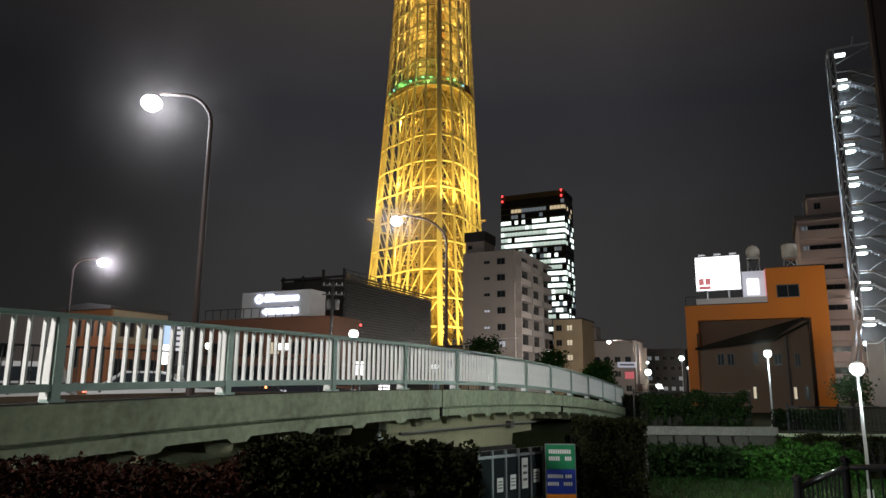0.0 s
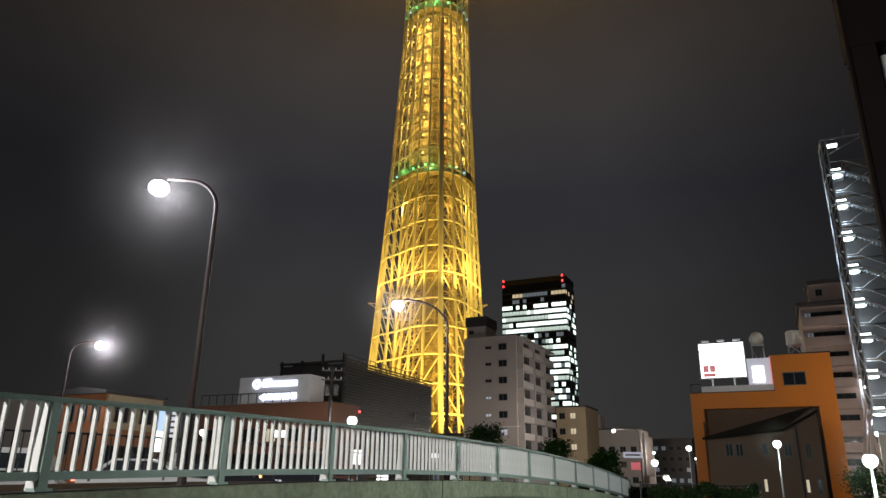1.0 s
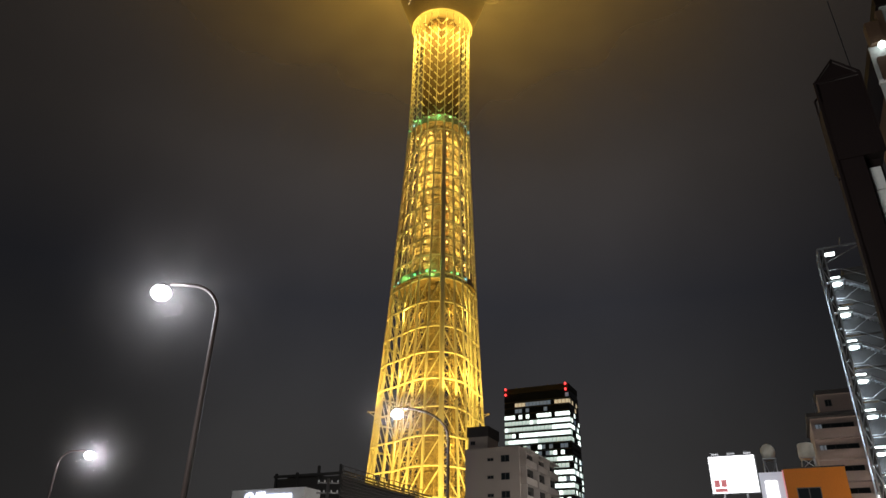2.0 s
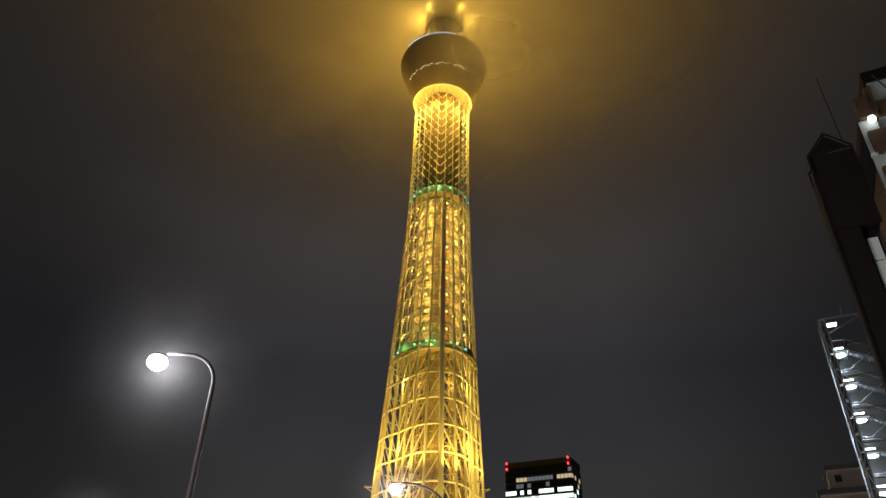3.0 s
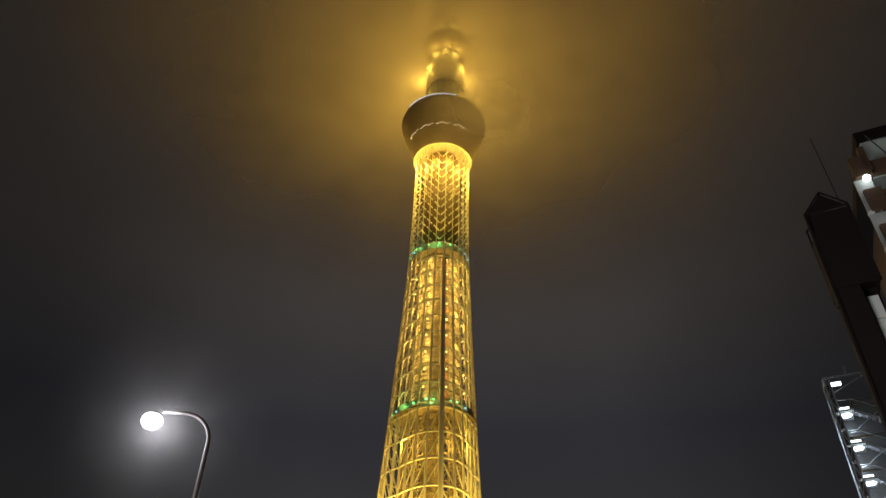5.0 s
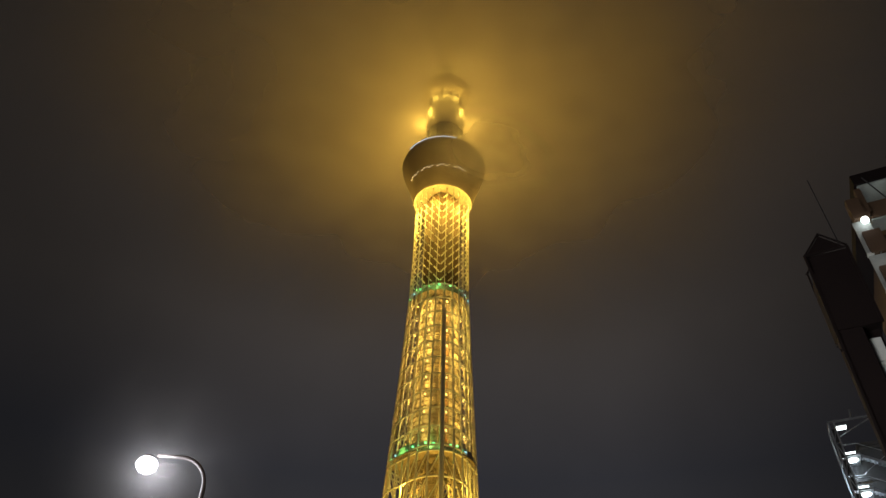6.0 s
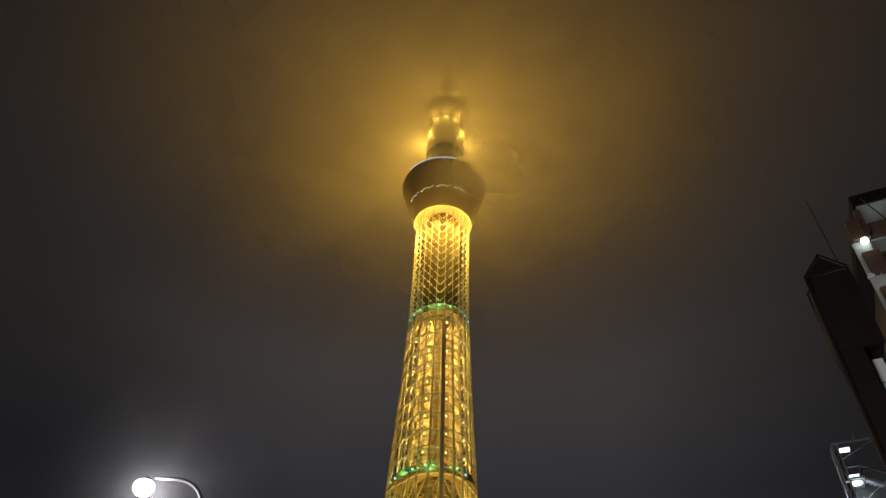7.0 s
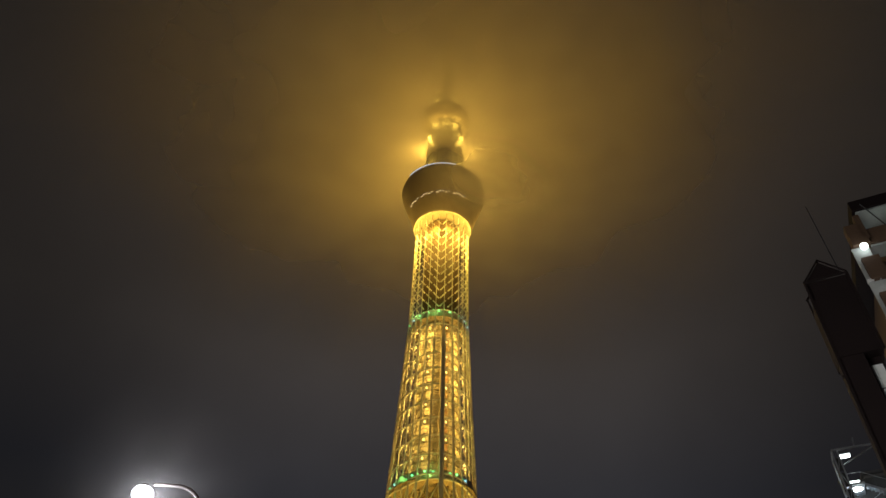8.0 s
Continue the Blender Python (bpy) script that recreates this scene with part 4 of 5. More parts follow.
def brown_house():
    root = thing("brown_house", "dark brown two-storey house with a sloping roof", "house", "", grid(18.5, 50))
    part("wall", Shape().prism([(0, 0), (7.0, 0), (7.0, 6.2), (6.7, 6.2), (4.7, 4.9), (0, 4.4)], 0, 7), M_BROWN, root)
    roof = Shape().add([(-0.3, -0.35, 4.45), (4.8, -0.35, 4.95), (6.85, 2.6, 6.68), (7.1, -0.1, 6.2), (7.1, 7.2, 4.6), (-0.3, 7.2, 4.45),
                        (-0.3, -0.35, 4.3), (4.8, -0.35, 4.8), (7.1, -0.1, 6.05)],
                       [(0, 1, 2), (1, 3, 2), (3, 4, 2), (4, 5, 2), (5, 0, 2), (0, 6, 7, 1), (1, 7, 8, 3)])
    part("roof", roof, M_DIRT, root)
    for x, z, w, h in ((1.35, 3.2, 0.5, 0.85), (2.0, 3.2, 0.5, 0.85), (3.6, 3.3, 0.35, 0.8), (5.0, 3.2, 0.5, 0.8), (6.2, 3.1, 0.35, 0.9)):
        window(root, pose(x, 0, z), w, h, None, M_DARK)
    for x in (3.4, 5.9, 6.6):
        window(root, pose(x, 0, 0.9), 0.3, 0.9, M_LIT_WARM if x < 6 else None, M_DARK, 0)
    part("wall_post", Shape().tube([(5.6, -0.15, 0), (5.6, -0.15, 5.2)], 0.06, 8), M_ROOF, root)


brown_house()


def beige_apartments():
    w, d, h, storey = 26.0, 14.0, 26.2, 2.95
    root = thing("apartment_building", "beige tiled apartment block with long balconies", "building", "", grid(52.7, 100))
    part("wall", Shape().box(0, w, 0, d, 0, h), M_PINK_WALL, root)
    part("roof_edge", Shape().box(-0.4, w + 0.4, -1.3, d, h, h + 0.55), M_ROOF, root)
    part("roof_house", Shape().box(1.6, 6.4, 1, 6, h + 0.55, h + 3.6), M_PINK_WALL, root)
    part("roof_house_cap", Shape().box(1.4, 6.6, 0.8, 6.2, h + 3.6, h + 4.2), M_ROOF, root)
    part("aerial", Shape().tube([(1.0, 1, h + 0.5), (1.0, 1, h + 3.2)], 0.04, 5), M_GALV, root)
    window(root, pose(2.9, 1, h + 1.8), 0.9, 1.0)
    rnd = random.Random(8)
    for f in range(8):
        z = h - storey * (f + 1)
        for k in range(4):
            balcony(root, pose(3.2 + 6.4 * k, 0, z + 0.05, 0, 0, 0), 6.3, 1.2, M_PINK_WALL, 1.15)
            window(root, pose(0.9 + 6.4 * k, -0.02, z + 0.9), 0.9, 1.2, M_LIT_DIM if rnd.random() < 0.3 else None)
    banner = thing("balcony_sign", "small bright white upright sign on a balcony", "sign", "", grid(52.7, 100) @ pose(6.2, -1.45, 14.2))
    part("face", Shape().box(-0.35, 0.35, -0.1, 0.1, -1.0, 1.0).box(-0.1, 0.6, -0.1, 0.1, -1.6, -1.0), M_SIGN, banner)


beige_apartments()


def far_houses():
    for x, y, w, d, h, mat, warm, label in (
        (22.6, 142, 6.0, 10, 15.2, M_TAN, True, "narrow tan apartment house with warm lit balconies"),
        (30.2, 152, 11.5, 10, 11.5, M_GREY_WALL, False, "low grey house far down the street"),
        (41.0, 190, 12, 14, 12.5, M_GREY_WALL, False, "distant grey block behind the crossing"),
        (58.0, 215, 16, 14, 13.0, M_DARK, False, "distant dark block behind the crossing"),
        (72.0, 205, 12, 14, 9.0, M_PINK_WALL, False, "distant beige house behind the crossing"),
        (-52.0, 70, 15, 12, 8.0, M_GREY_WALL, False, "grey riverside house behind the railing"),
        (-2.0, 96, 5, 6, 6.8, M_TAN, False, "small tan shed beside the louvred building"),
    ):
        root = thing("town_house", label, "building", "town houses", grid(x, y))
        part("wall", Shape().box(0, w, 0, d, 0, h), mat, root)
        part("roof", Shape().box(-0.2, w + 0.2, -0.2, d, h, h + 0.3), M_ROOF, root)
        rnd = random.Random(int(x * 7))
        for f in range(int(h / 3)):
            for k in range(int(w / 2.2)):
                lit = rnd.random()
                window(root, pose(1.2 + 2.2 * k, 0, 0.9 + 3 * f), 1.2, 1.2, M_LIT_WARM if warm and k == int(w / 2.2) - 1 else M_LIT_DIM if lit < 0.2 else None)
    part("stair_head", Shape().box(0.4, 3.0, 2, 6, 11.8, 14.8), M_GREY_WALL, [o for o in scene.objects if o.name == "town_house.001"][0])


far_houses()


# ---- steel stair tower ----
def stair_tower():
    root = thing("stair_tower", "tall galvanised outdoor staircase with a white lamp at each landing", "staircase", "", grid(35.93, 59.89))
    top, bottom, storey = 33.0, 7.9, 3.16
    chords = ((0.0, 0.0), (0.45, 0.0), (0.0, 2.6), (4.4, 0.0), (4.4, 2.6))
    for x, y in chords:
        part("column", Shape().box(x, x + 0.13, y, y + 0.13, bottom if x < 1 and y == 0 else 0, top), M_GALV, root)
    k = 0
    z = bottom
    while z < top - 0.8:
        a, b = (0.06, 0.5) if k % 2 else (0.5, 0.06)
        part("lacing_bar", Shape().tube([(a, -0.02, z), (b, -0.02, z + 1.53)], 0.04, 6), M_GALV, root)
        part("mast_panel", Shape().box(0.12, 0.46, 0.10, 0.12, z + 0.12, z + 1.4), M_DARK, root)
        z += 1.53
        k += 1
    part("raking_leg", Shape().tube([(0.1, 0.06, bottom + 0.1), (-0.75, 0.06, 3.9)], 0.1, 8).tube([(0.5, 0.06, bottom + 0.1), (-0.4, 0.06, 3.9)], 0.1, 8), M_GALV, root)
    part("foot_column", Shape().tube([(-0.58, 0.06, 0), (-0.58, 0.06, 4.0)], 0.18, 10), M_GALV, root)
    for i in range(8):
        z = 29.52 - storey * i
        part("landing", Shape().box(0.13, 1.7, 0.13, 2.6, z, z + 0.1).box(0.5, 1.7, 0.0, 0.13, z - 0.06, z + 0.14), M_GALV, root)
        lamp = part("landing_lamp", Shape().box(0.55, 1.35, 0.3, 1.0, z - 0.32, z - 0.2), M_GALV, root)
        part("lens", Shape().lathe([(0.2, -0.38), (0.40, -0.34), (0.5, -0.26), (0.46, -0.205)], (0.98, 0.55, z), 18), M_LAMP_SMALL, lamp, "glowing white lens", smooth=True)
        part("lens", Shape().box(0.55, 1.35, 0.0, 0.09, z + 0.17, z + 0.31), M_LAMP_SMALL, lamp)
        point_lamp("landing_light", grid(35.93, 59.89) @ Vector((1.0, 0.6, z - 1.0)), 150, (0.72, 0.86, 1.0), 0.25)
        n = 9
        for s in range(n):
            x = 1.75 + 2.6 * s / n
            part("tread", Shape().box(x, x + 0.3, 0.2, 1.2, z - 0.17 * (s + 1), z - 0.17 * (s + 1) + 0.05).box(x, x + 0.03, 0.2, 1.2, z - 0.17 * (s + 1), z - 0.17 * s), M_GALV, root)
        part("stringer", Shape().prism([(1.7, z - 0.2), (4.4, z - 1.72), (4.4, z - 1.5), (1.7, z + 0.05)], 0.1, 0.16), M_GALV, root)
        part("handrail", Shape().tube([(0.5, 0.05, z + 1.05), (1.7, 0.05, z + 1.05), (4.4, 0.05, z - 0.5)], 0.03, 6).tube([(0.5, 0.05, z - 1.9), (1.4, 0.05, z - 1.9), (1.9, 0.05, z - 1.5), (4.4, 0.05, z + 0.1)], 0.03, 6), M_GALV, root)
        part("mesh_screen", Shape().box(0.5, 4.4, 2.74, 2.78, z - 1.5, z + 1.5), M_DARK, root)
    part("top_frame", Shape().box(0.0, 3.4, 0.0, 0.13, 32.9, 33.05).box(0.0, 0.13, 0.13, 2.6, 32.9, 33.05).tube([(0.6, 0.05, 31.4), (3.4, 0.05, 32.7)], 0.05, 6).tube([(2.0, 0.05, 32.9), (2.2, 0.05, 33.9)], 0.06, 6), M_GALV, root)
    lamp = part("landing_lamp", Shape().box(0.5, 1.5, 0.3, 1.0, 32.55, 32.65), M_GALV, root)
    part("lens", Shape().box(0.52, 1.48, 0.32, 0.98, 32.45, 32.545), M_LAMP_SMALL, lamp)
    back = thing("apartment_building", "dark grey apartment block behind the steel staircase", "building", "", grid(35.93, 59.89))
    part("wall", Shape().box(2.2, 16, 3.2, 16, 0, 31.5), M_SLAT, back)
    part("roof", Shape().box(2.0, 16.2, 3.0, 16.2, 31.5, 31.8), M_ROOF, back)


stair_tower()


# ---- near pylon and high apartments ----
def near_pylon():
    root = thing("sign_pylon", "tall dark brown steel pylon with a gabled open frame on top", "pylon", "", grid(14.85, 22))
    part("shaft", Shape().box(0.02, 0.92, 0.05, 0.95, 0, 17.6), M_PYLON, root)
    part("head_box", Shape().box(0.0, 1.62, 0.0, 1.3, 17.0, 19.8), M_PYLON, root)
    part("edge_trim", Shape().box(-0.04, 0.06, -0.04, 0.06, 0, 20.8).box(1.58, 1.68, -0.04, 0.06, 17.0, 20.8), M_PYLON, root)
    part("gable_frame", Shape().tube([(0.0, 0.0, 20.75), (0.81, 0.0, 21.75), (1.65, 0.0, 20.85)], 0.05, 6).tube([(0.0, 0.0, 20.75), (1.65, 0.0, 20.8)], 0.05, 6).tube([(0.0, 1.3, 20.75), (0.81, 1.3, 21.75), (1.65, 1.3, 20.85)], 0.05, 6).tube([(0.81, 0, 21.75), (0.81, 1.3, 21.75)], 0.05, 6), M_PYLON, root)
    part("gable_panel", Shape().prism([(0.05, 20.78), (1.6, 20.84), (0.81, 21.7)], 0.1, 0.13).box(0.05, 1.6, 0.1, 0.13, 19.8, 20.76), M_PYLON, root)
    for x, y in ((0.03, 1.25), (1.6, 1.25)):
        part("frame_post", Shape().tube([(x, y, 19.8), (x, y, 20.8)], 0.04, 6), M_PYLON, root)
    part("aerial", Shape().tube([(1.5, 0.4, 20.7), (1.42, 0.4, 25.2)], 0.02, 5), M_BLACK, root)
    part("bracket", Shape().tube([(-0.1, 0.1, 16.2), (0.05, 0.1, 16.2)], 0.06, 8), M_PYLON, root)
    for k in range(16):
        part("pale_panel", Shape().box(1.02, 1.4, 0.35, 0.5, 1.02 * k + 0.3, 1.02 * k + 1.28), M_WHITE, root)
    part("panel_post", Shape().box(0.95, 1.5, 0.5, 0.9, 0, 17.0), M_PYLON, root)


near_pylon()


def high_apartments():
    root = thing("apartment_building", "tall apartment block with brown parapets and white balcony screens", "building", "", grid(20.5, 27))
    storey, top = 2.4, 29.6
    part("wall", Shape().box(2.9, 16, 2.4, 14, 0, 30.2), M_BROWN, root)
    part("roof", Shape().box(1.95, 16, 0.6, 14, 30.3, 31.0), M_PYLON, root, "black overhanging roof slab")
    part("roof_soffit", Shape().box(2.1, 16, 0.75, 2.4, 30.2, 30.29), M_SCREEN, root, "pale lit soffit")
    part("corner_pier", Shape().box(1.9, 2.2, 0.9, 1.4, 28.4, 30.2), M_BROWN, root)
    for i in range(11):
        z = top - storey * i
        x = 1.25 if i == 0 else 1.3
        part("parapet", Shape().box(x, x + 0.85, 0.9, 1.5, z - 1.45, z).box(x + 0.85, 16, 1.1, 1.25, z - 1.45, z - 0.4), M_BROWN, root)
        part("balcony_slab", Shape().box(x + 0.85, 16, 1.26, 2.4, z - 1.55, z - 1.4), M_SCREEN, root)
        part("side_screen", Shape().box(1.12, 1.95, 1.15, 1.25, z - 3.75, z - 1.5), M_SCREEN, root, "white balcony end screen")
        part("screen_foot", Shape().box(1.1, 1.4, 1.0, 1.3, z - 3.9, z - 3.76), M_WHITE, root)
        if i < 3:
            lamp = part("balcony_lamp", Shape().tube([(1.7, 1.14, z - 1.5), (1.7, 0.95, z - 1.55)], 0.03, 8), M_GALV, root)
            if i == 0:
                part("globe", Shape().lathe([(0.05, -0.19), (0.16, -0.13), (0.2, 0), (0.16, 0.13), (0.05, 0.19)], (1.7, 0.85, z - 1.72), 16), M_LAMP_SMALL, lamp, "glowing white globe", smooth=True)
            point_lamp("balcony_light", grid(20.5, 27) @ Vector((1.55, 0.55, z - 2.0)), 3 if i == 0 else 2, COOL, 0.15)
    point_lamp("soffit_light", grid(20.5, 27) @ Vector((3.2, 1.4, 29.5)), 2.2, (0.9, 1.0, 0.9), 0.2)
    part("drain_pole", Shape().tube([(2.45, 0.55, 30.6), (3.1, 0.55, 28.6)], 0.035, 6), M_ROOF, root)


high_apartments()


# ---- far railing of the bridge ----
def far_railing():
    root = thing("far_railing", "thin black iron railing along the far side of the bridge", "railing")
    def at(y, z):
        return Vector((rail_x(y), y, deck_z(y) + z)) + AR * -6.45
    ys = [2 + 2.0 * k for k in range(20)]
    for z in (0.12, 0.95):
        part("rail", Shape().tube([at(y, z) for y in ys], 0.025, 6), M_BLACK, root)
    for k in range(len(ys)):
        part("post", Shape().tube([at(ys[k], -0.1), at(ys[k], 0.98)], 0.03, 6), M_BLACK, root)
    upright = Shape().box(-0.01, 0.01, -0.01, 0.01, 0.12, 0.95).mesh("upright", M_BLACK)
    y = 2.2
    while y < 39.5:
        ob = new("upright", upright)
        ob.parent = root
        ob.location = at(y, 0)
        y += 0.2


far_railing()


# ---- vehicles on the riverside street ----
M_CAR_WHITE = material("white_car_paint", (0.42, 0.42, 0.42), 0.25, 0, 0.06, 1, 30, 0)
M_CAR_DARK = material("dark_car_paint", (0.03, 0.03, 0.04), 0.2, 0.3, 0.1, 1, 30, 0)
M_TYRE = material("tyre_rubber", (0.02, 0.02, 0.02), 0.8, 0, 0.2, 5, 40, 0.1)
M_TAIL = glow("red_tail_lamp", (1.0, 0.12, 0.05), 3)
M_INDICATOR = glow("orange_indicator_lamp", (1.0, 0.35, 0.05), 4)


def vehicle(name, label, x, y, turn, paint, van, light):
    root = thing(name, label, "car", "parked vehicles", pose(x, y, ground_height(x, y), 0, 0, turn))
    h = 2.05 if van else 1.5
    if van:
        side = [(-2.3, 0.35), (2.3, 0.35), (2.35, 0.9), (2.1, 1.15), (1.6, 1.95), (1.3, h), (-2.2, h), (-2.32, 1.8)]
    else:
        side = [(-2.2, 0.35), (2.2, 0.35), (2.25, 0.7), (2.0, 0.85), (1.1, 0.95), (0.5, 1.4), (0.1, h), (-1.1, h), (-1.8, 1.0), (-2.2, 0.9)]
    part("body", Shape().prism(side, -0.85, 0.85), paint, root)
    gl = [(-2.1, 1.15), (1.85, 1.15), (1.5, 1.8), (-2.1, 1.85)] if van else [(-1.6, 0.98), (0.95, 0.98), (0.42, 1.36), (0.1, 1.43), (-1.05, 1.43)]
    for a, b in ((-0.862, -0.852), (0.852, 0.862)):
        part("side_glass", Shape().prism(gl, a, b), M_GLASS, root)
    for wx in (-1.4, 1.4):
        for wy in (-0.8, 0.8):
            w = part("wheel", Shape().tube([(wx, wy - 0.1, 0.32), (wx, wy + 0.1, 0.32)], 0.32, 18), M_TYRE, root)
            part("rim", Shape().tube([(wx, wy - 0.11, 0.32), (wx, wy + 0.11, 0.32)], 0.19, 14), M_GALV, w)
    for wy in (-0.65, 0.65):
        part("tail_lamp", Shape().box(-2.36, -2.28, wy - 0.13, wy + 0.13, 0.75, 1.0), light, root)
        part("headlamp", Shape().box(2.2, 2.28, wy - 0.15, wy + 0.15, 0.7, 0.85), M_SIGN_SOFT, root)
    part("bumper", Shape().box(-2.42, -2.2, -0.8, 0.8, 0.4, 0.6).box(2.2, 2.42, -0.8, 0.8, 0.4, 0.6), paint, root)
    return root


vehicle("van", "white van on the riverside street behind the railing", -20.0, 33.0, 14, M_CAR_WHITE, True, M_TAIL)
vehicle("car", "white car on the riverside street behind the railing", -10.3, 25.5, 10, M_CAR_WHITE, False, M_TAIL)
vehicle("car", "dark car waiting behind the railing, orange lamp lit", -9.0, 29.5, 20, M_CAR_DARK, False, M_INDICATOR)
vehicle("car", "dark car on the street behind the railing", -7.0, 37.2, 15, M_CAR_DARK, False, M_INDICATOR)


def street_sign_board():
    root = thing("lit_sign", "blue and white lit shop sign on a post", "sign", "", pose(-11.6, 30.2, 0, 0, 0, -10))
    part("post", Shape().tube([(0.3, 0.1, 0), (0.3, 0.1, 4.2)], 0.06, 8), M_GALV, root)
    part("box", Shape().box(-0.72, 0.36, -0.05, 0.1, 2.4, 4.3), M_DARK, root)
    part("blue_panel", Shape().box(-0.68, -0.12, -0.09, -0.055, 3.3, 4.25), glow("blue_sign_panel", (0.25, 0.5, 0.9), 0.8), root)
    part("white_panel", Shape().box(-0.68, -0.2, -0.09, -0.055, 2.45, 3.28), M_SIGN, root)
    for k in range(5):
        part("text_bar", Shape().box(0.0, 0.28, -0.09, -0.055, 3.0 + 0.24 * k, 3.15 + 0.24 * k), M_SIGN_SOFT, root)


street_sign_board()


# glowing panels on made-up posts stand in for small lights behind the railing
def small_light_panel(x, y, z, w, h):
    root = thing("lit_sign", "small white panel standing in for glints behind the railing", "sign", "street signs", pose(x, y, 0, 0, 0, -6))
    part("post", Shape().tube([(0, 0.1, 0), (0, 0.1, z)], 0.05, 8), M_GALV, root)
    part("case", Shape().box(-w / 2 - 0.05, w / 2 + 0.05, 0, 0.2, z - 0.05, z + h + 0.05), M_SLAT, root)
    part("face", Shape().box(-w / 2, w / 2, -0.03, -0.004, z, z + h), M_SIGN, root)


for spot in ((-5.5, 46.0, 2.3, 0.55, 0.85), (-3.9, 46.5, 0.9, 0.7, 0.75), (-0.6, 52.0, 2.9, 0.5, 0.3), (3.6, 55.0, 2.2, 0.3, 0.35), (-9.2, 40.0, 3.6, 0.6, 0.35)):
    small_light_panel(*spot)


def utility_pole():
    root = thing("utility_pole", "grey concrete utility pole with crossarms and transformers", "utility pole", "", pose(-9.75, 60.0, 0))
    part("pole", Shape().tube([(0, 0, 0), (0, 0, 10.6)], [0.19, 0.12], 12), M_SLAT, root, smooth=True)
    for z in (9.4, 10.2):
        part("crossarm", Shape().box(-0.9, 0.9, -0.06, 0.06, z, z + 0.1), M_SLAT, root)
        for x in (-0.8, -0.3, 0.3, 0.8):
            part("insulator", Shape().lathe([(0.04, 0), (0.07, 0.05), (0.03, 0.1), (0.06, 0.15), (0.02, 0.2)], (x, 0, z + 0.1), 8), M_WHITE, root)
    for x in (-0.35, 0.4):
        part("transformer", Shape().lathe([(0.2, 0), (0.25, 0.1), (0.25, 0.8), (0.15, 0.95)], (x, -0.1, 8.1), 14), M_SLAT, root)
    for k, (x0, y0, z0) in enumerate(((-48, 52, 11.6), (-48, 52.5, 12.4), (-48, 53, 10.8))):
        a, b = Vector((x0, y0, z0)), Vector((-9.75 + 0.3 * k, 60, 9.6 + 0.4 * (k - 1)))
        pts = [a.lerp(b, t / 14) - Vector((0, 0, 3.2 * (t / 14) * (1 - t / 14))) for t in range(15)]
        part("cable", Shape().tube(pts, 0.025, 5), M_BLACK, root)


utility_pole()


def road_gantry():
    root = thing("road_sign", "pale sign arm on a pole over the crossing", "road sign", "", pose(19.6, 70, 0))
    part("pole", Shape().tube([(0, 0, 0), (0, 0, 6.0)], [0.16, 0.11], 12), M_WHITE_POLE, root, smooth=True)
    part("arm", Shape().tube([(0, 0, 4.0), (-1.0, 0, 3.95), (-3.6, 0, 3.5)], 0.07, 8), M_WHITE_POLE, root)
    part("sign_plate", Shape().box(-2.1, -0.25, -0.12, -0.06, 3.6, 4.15), M_SIGN_SOFT, root)
    part("arm_lamp", Shape().lathe([(0.1, -0.15), (0.25, 0), (0.12, 0.15)], (-3.6, 0, 3.45), 12), M_SIGN, root)
    part("red_plate", Shape().box(-1.4, -0.5, -0.12, -0.06, 2.5, 3.2), M_SIGN_RED, root)
    part("control_box", Shape().box(-0.25, 0.25, -0.2, 0.2, 1.0, 2.0), M_GALV, root)
    part("text_bar", Shape().box(-1.9, -0.45, -0.14, -0.125, 3.8, 3.95), M_SLAT, root)
    part("warning_plate", Shape().prism([(1.8, 1.55), (2.4, 1.55), (2.1, 2.05)], -0.05, 0.0), M_SIGN, root)
    part("lower_arm", Shape().tube([(0, 0, 1.95), (2.3, 0, 2.0)], 0.05, 8), M_WHITE_POLE, root)


road_gantry()


# ---- planting ----
def leaf_cloud(shape, places, size, rnd):
    """Folded leaves at random tilts round the given places."""
    for p in places:
        a = Vector((rnd.gauss(0, 1), rnd.gauss(0, 1), rnd.gauss(0, 0.6))).normalized()
        b = a.orthogonal().normalized()
        b = (b * math.cos(t := rnd.uniform(0, 6.28)) + a.cross(b) * math.sin(t)).normalized()
        w, l = size * rnd.uniform(0.3, 0.5), size * rnd.uniform(0.7, 1.3)
        up = a.cross(b) * (0.25 * w)
        shape.add([p, p + a * l * 0.5 + b * w + up, p + a * l, p + a * l * 0.5 - b * w + up], [(0, 1, 2), (0, 2, 3)])


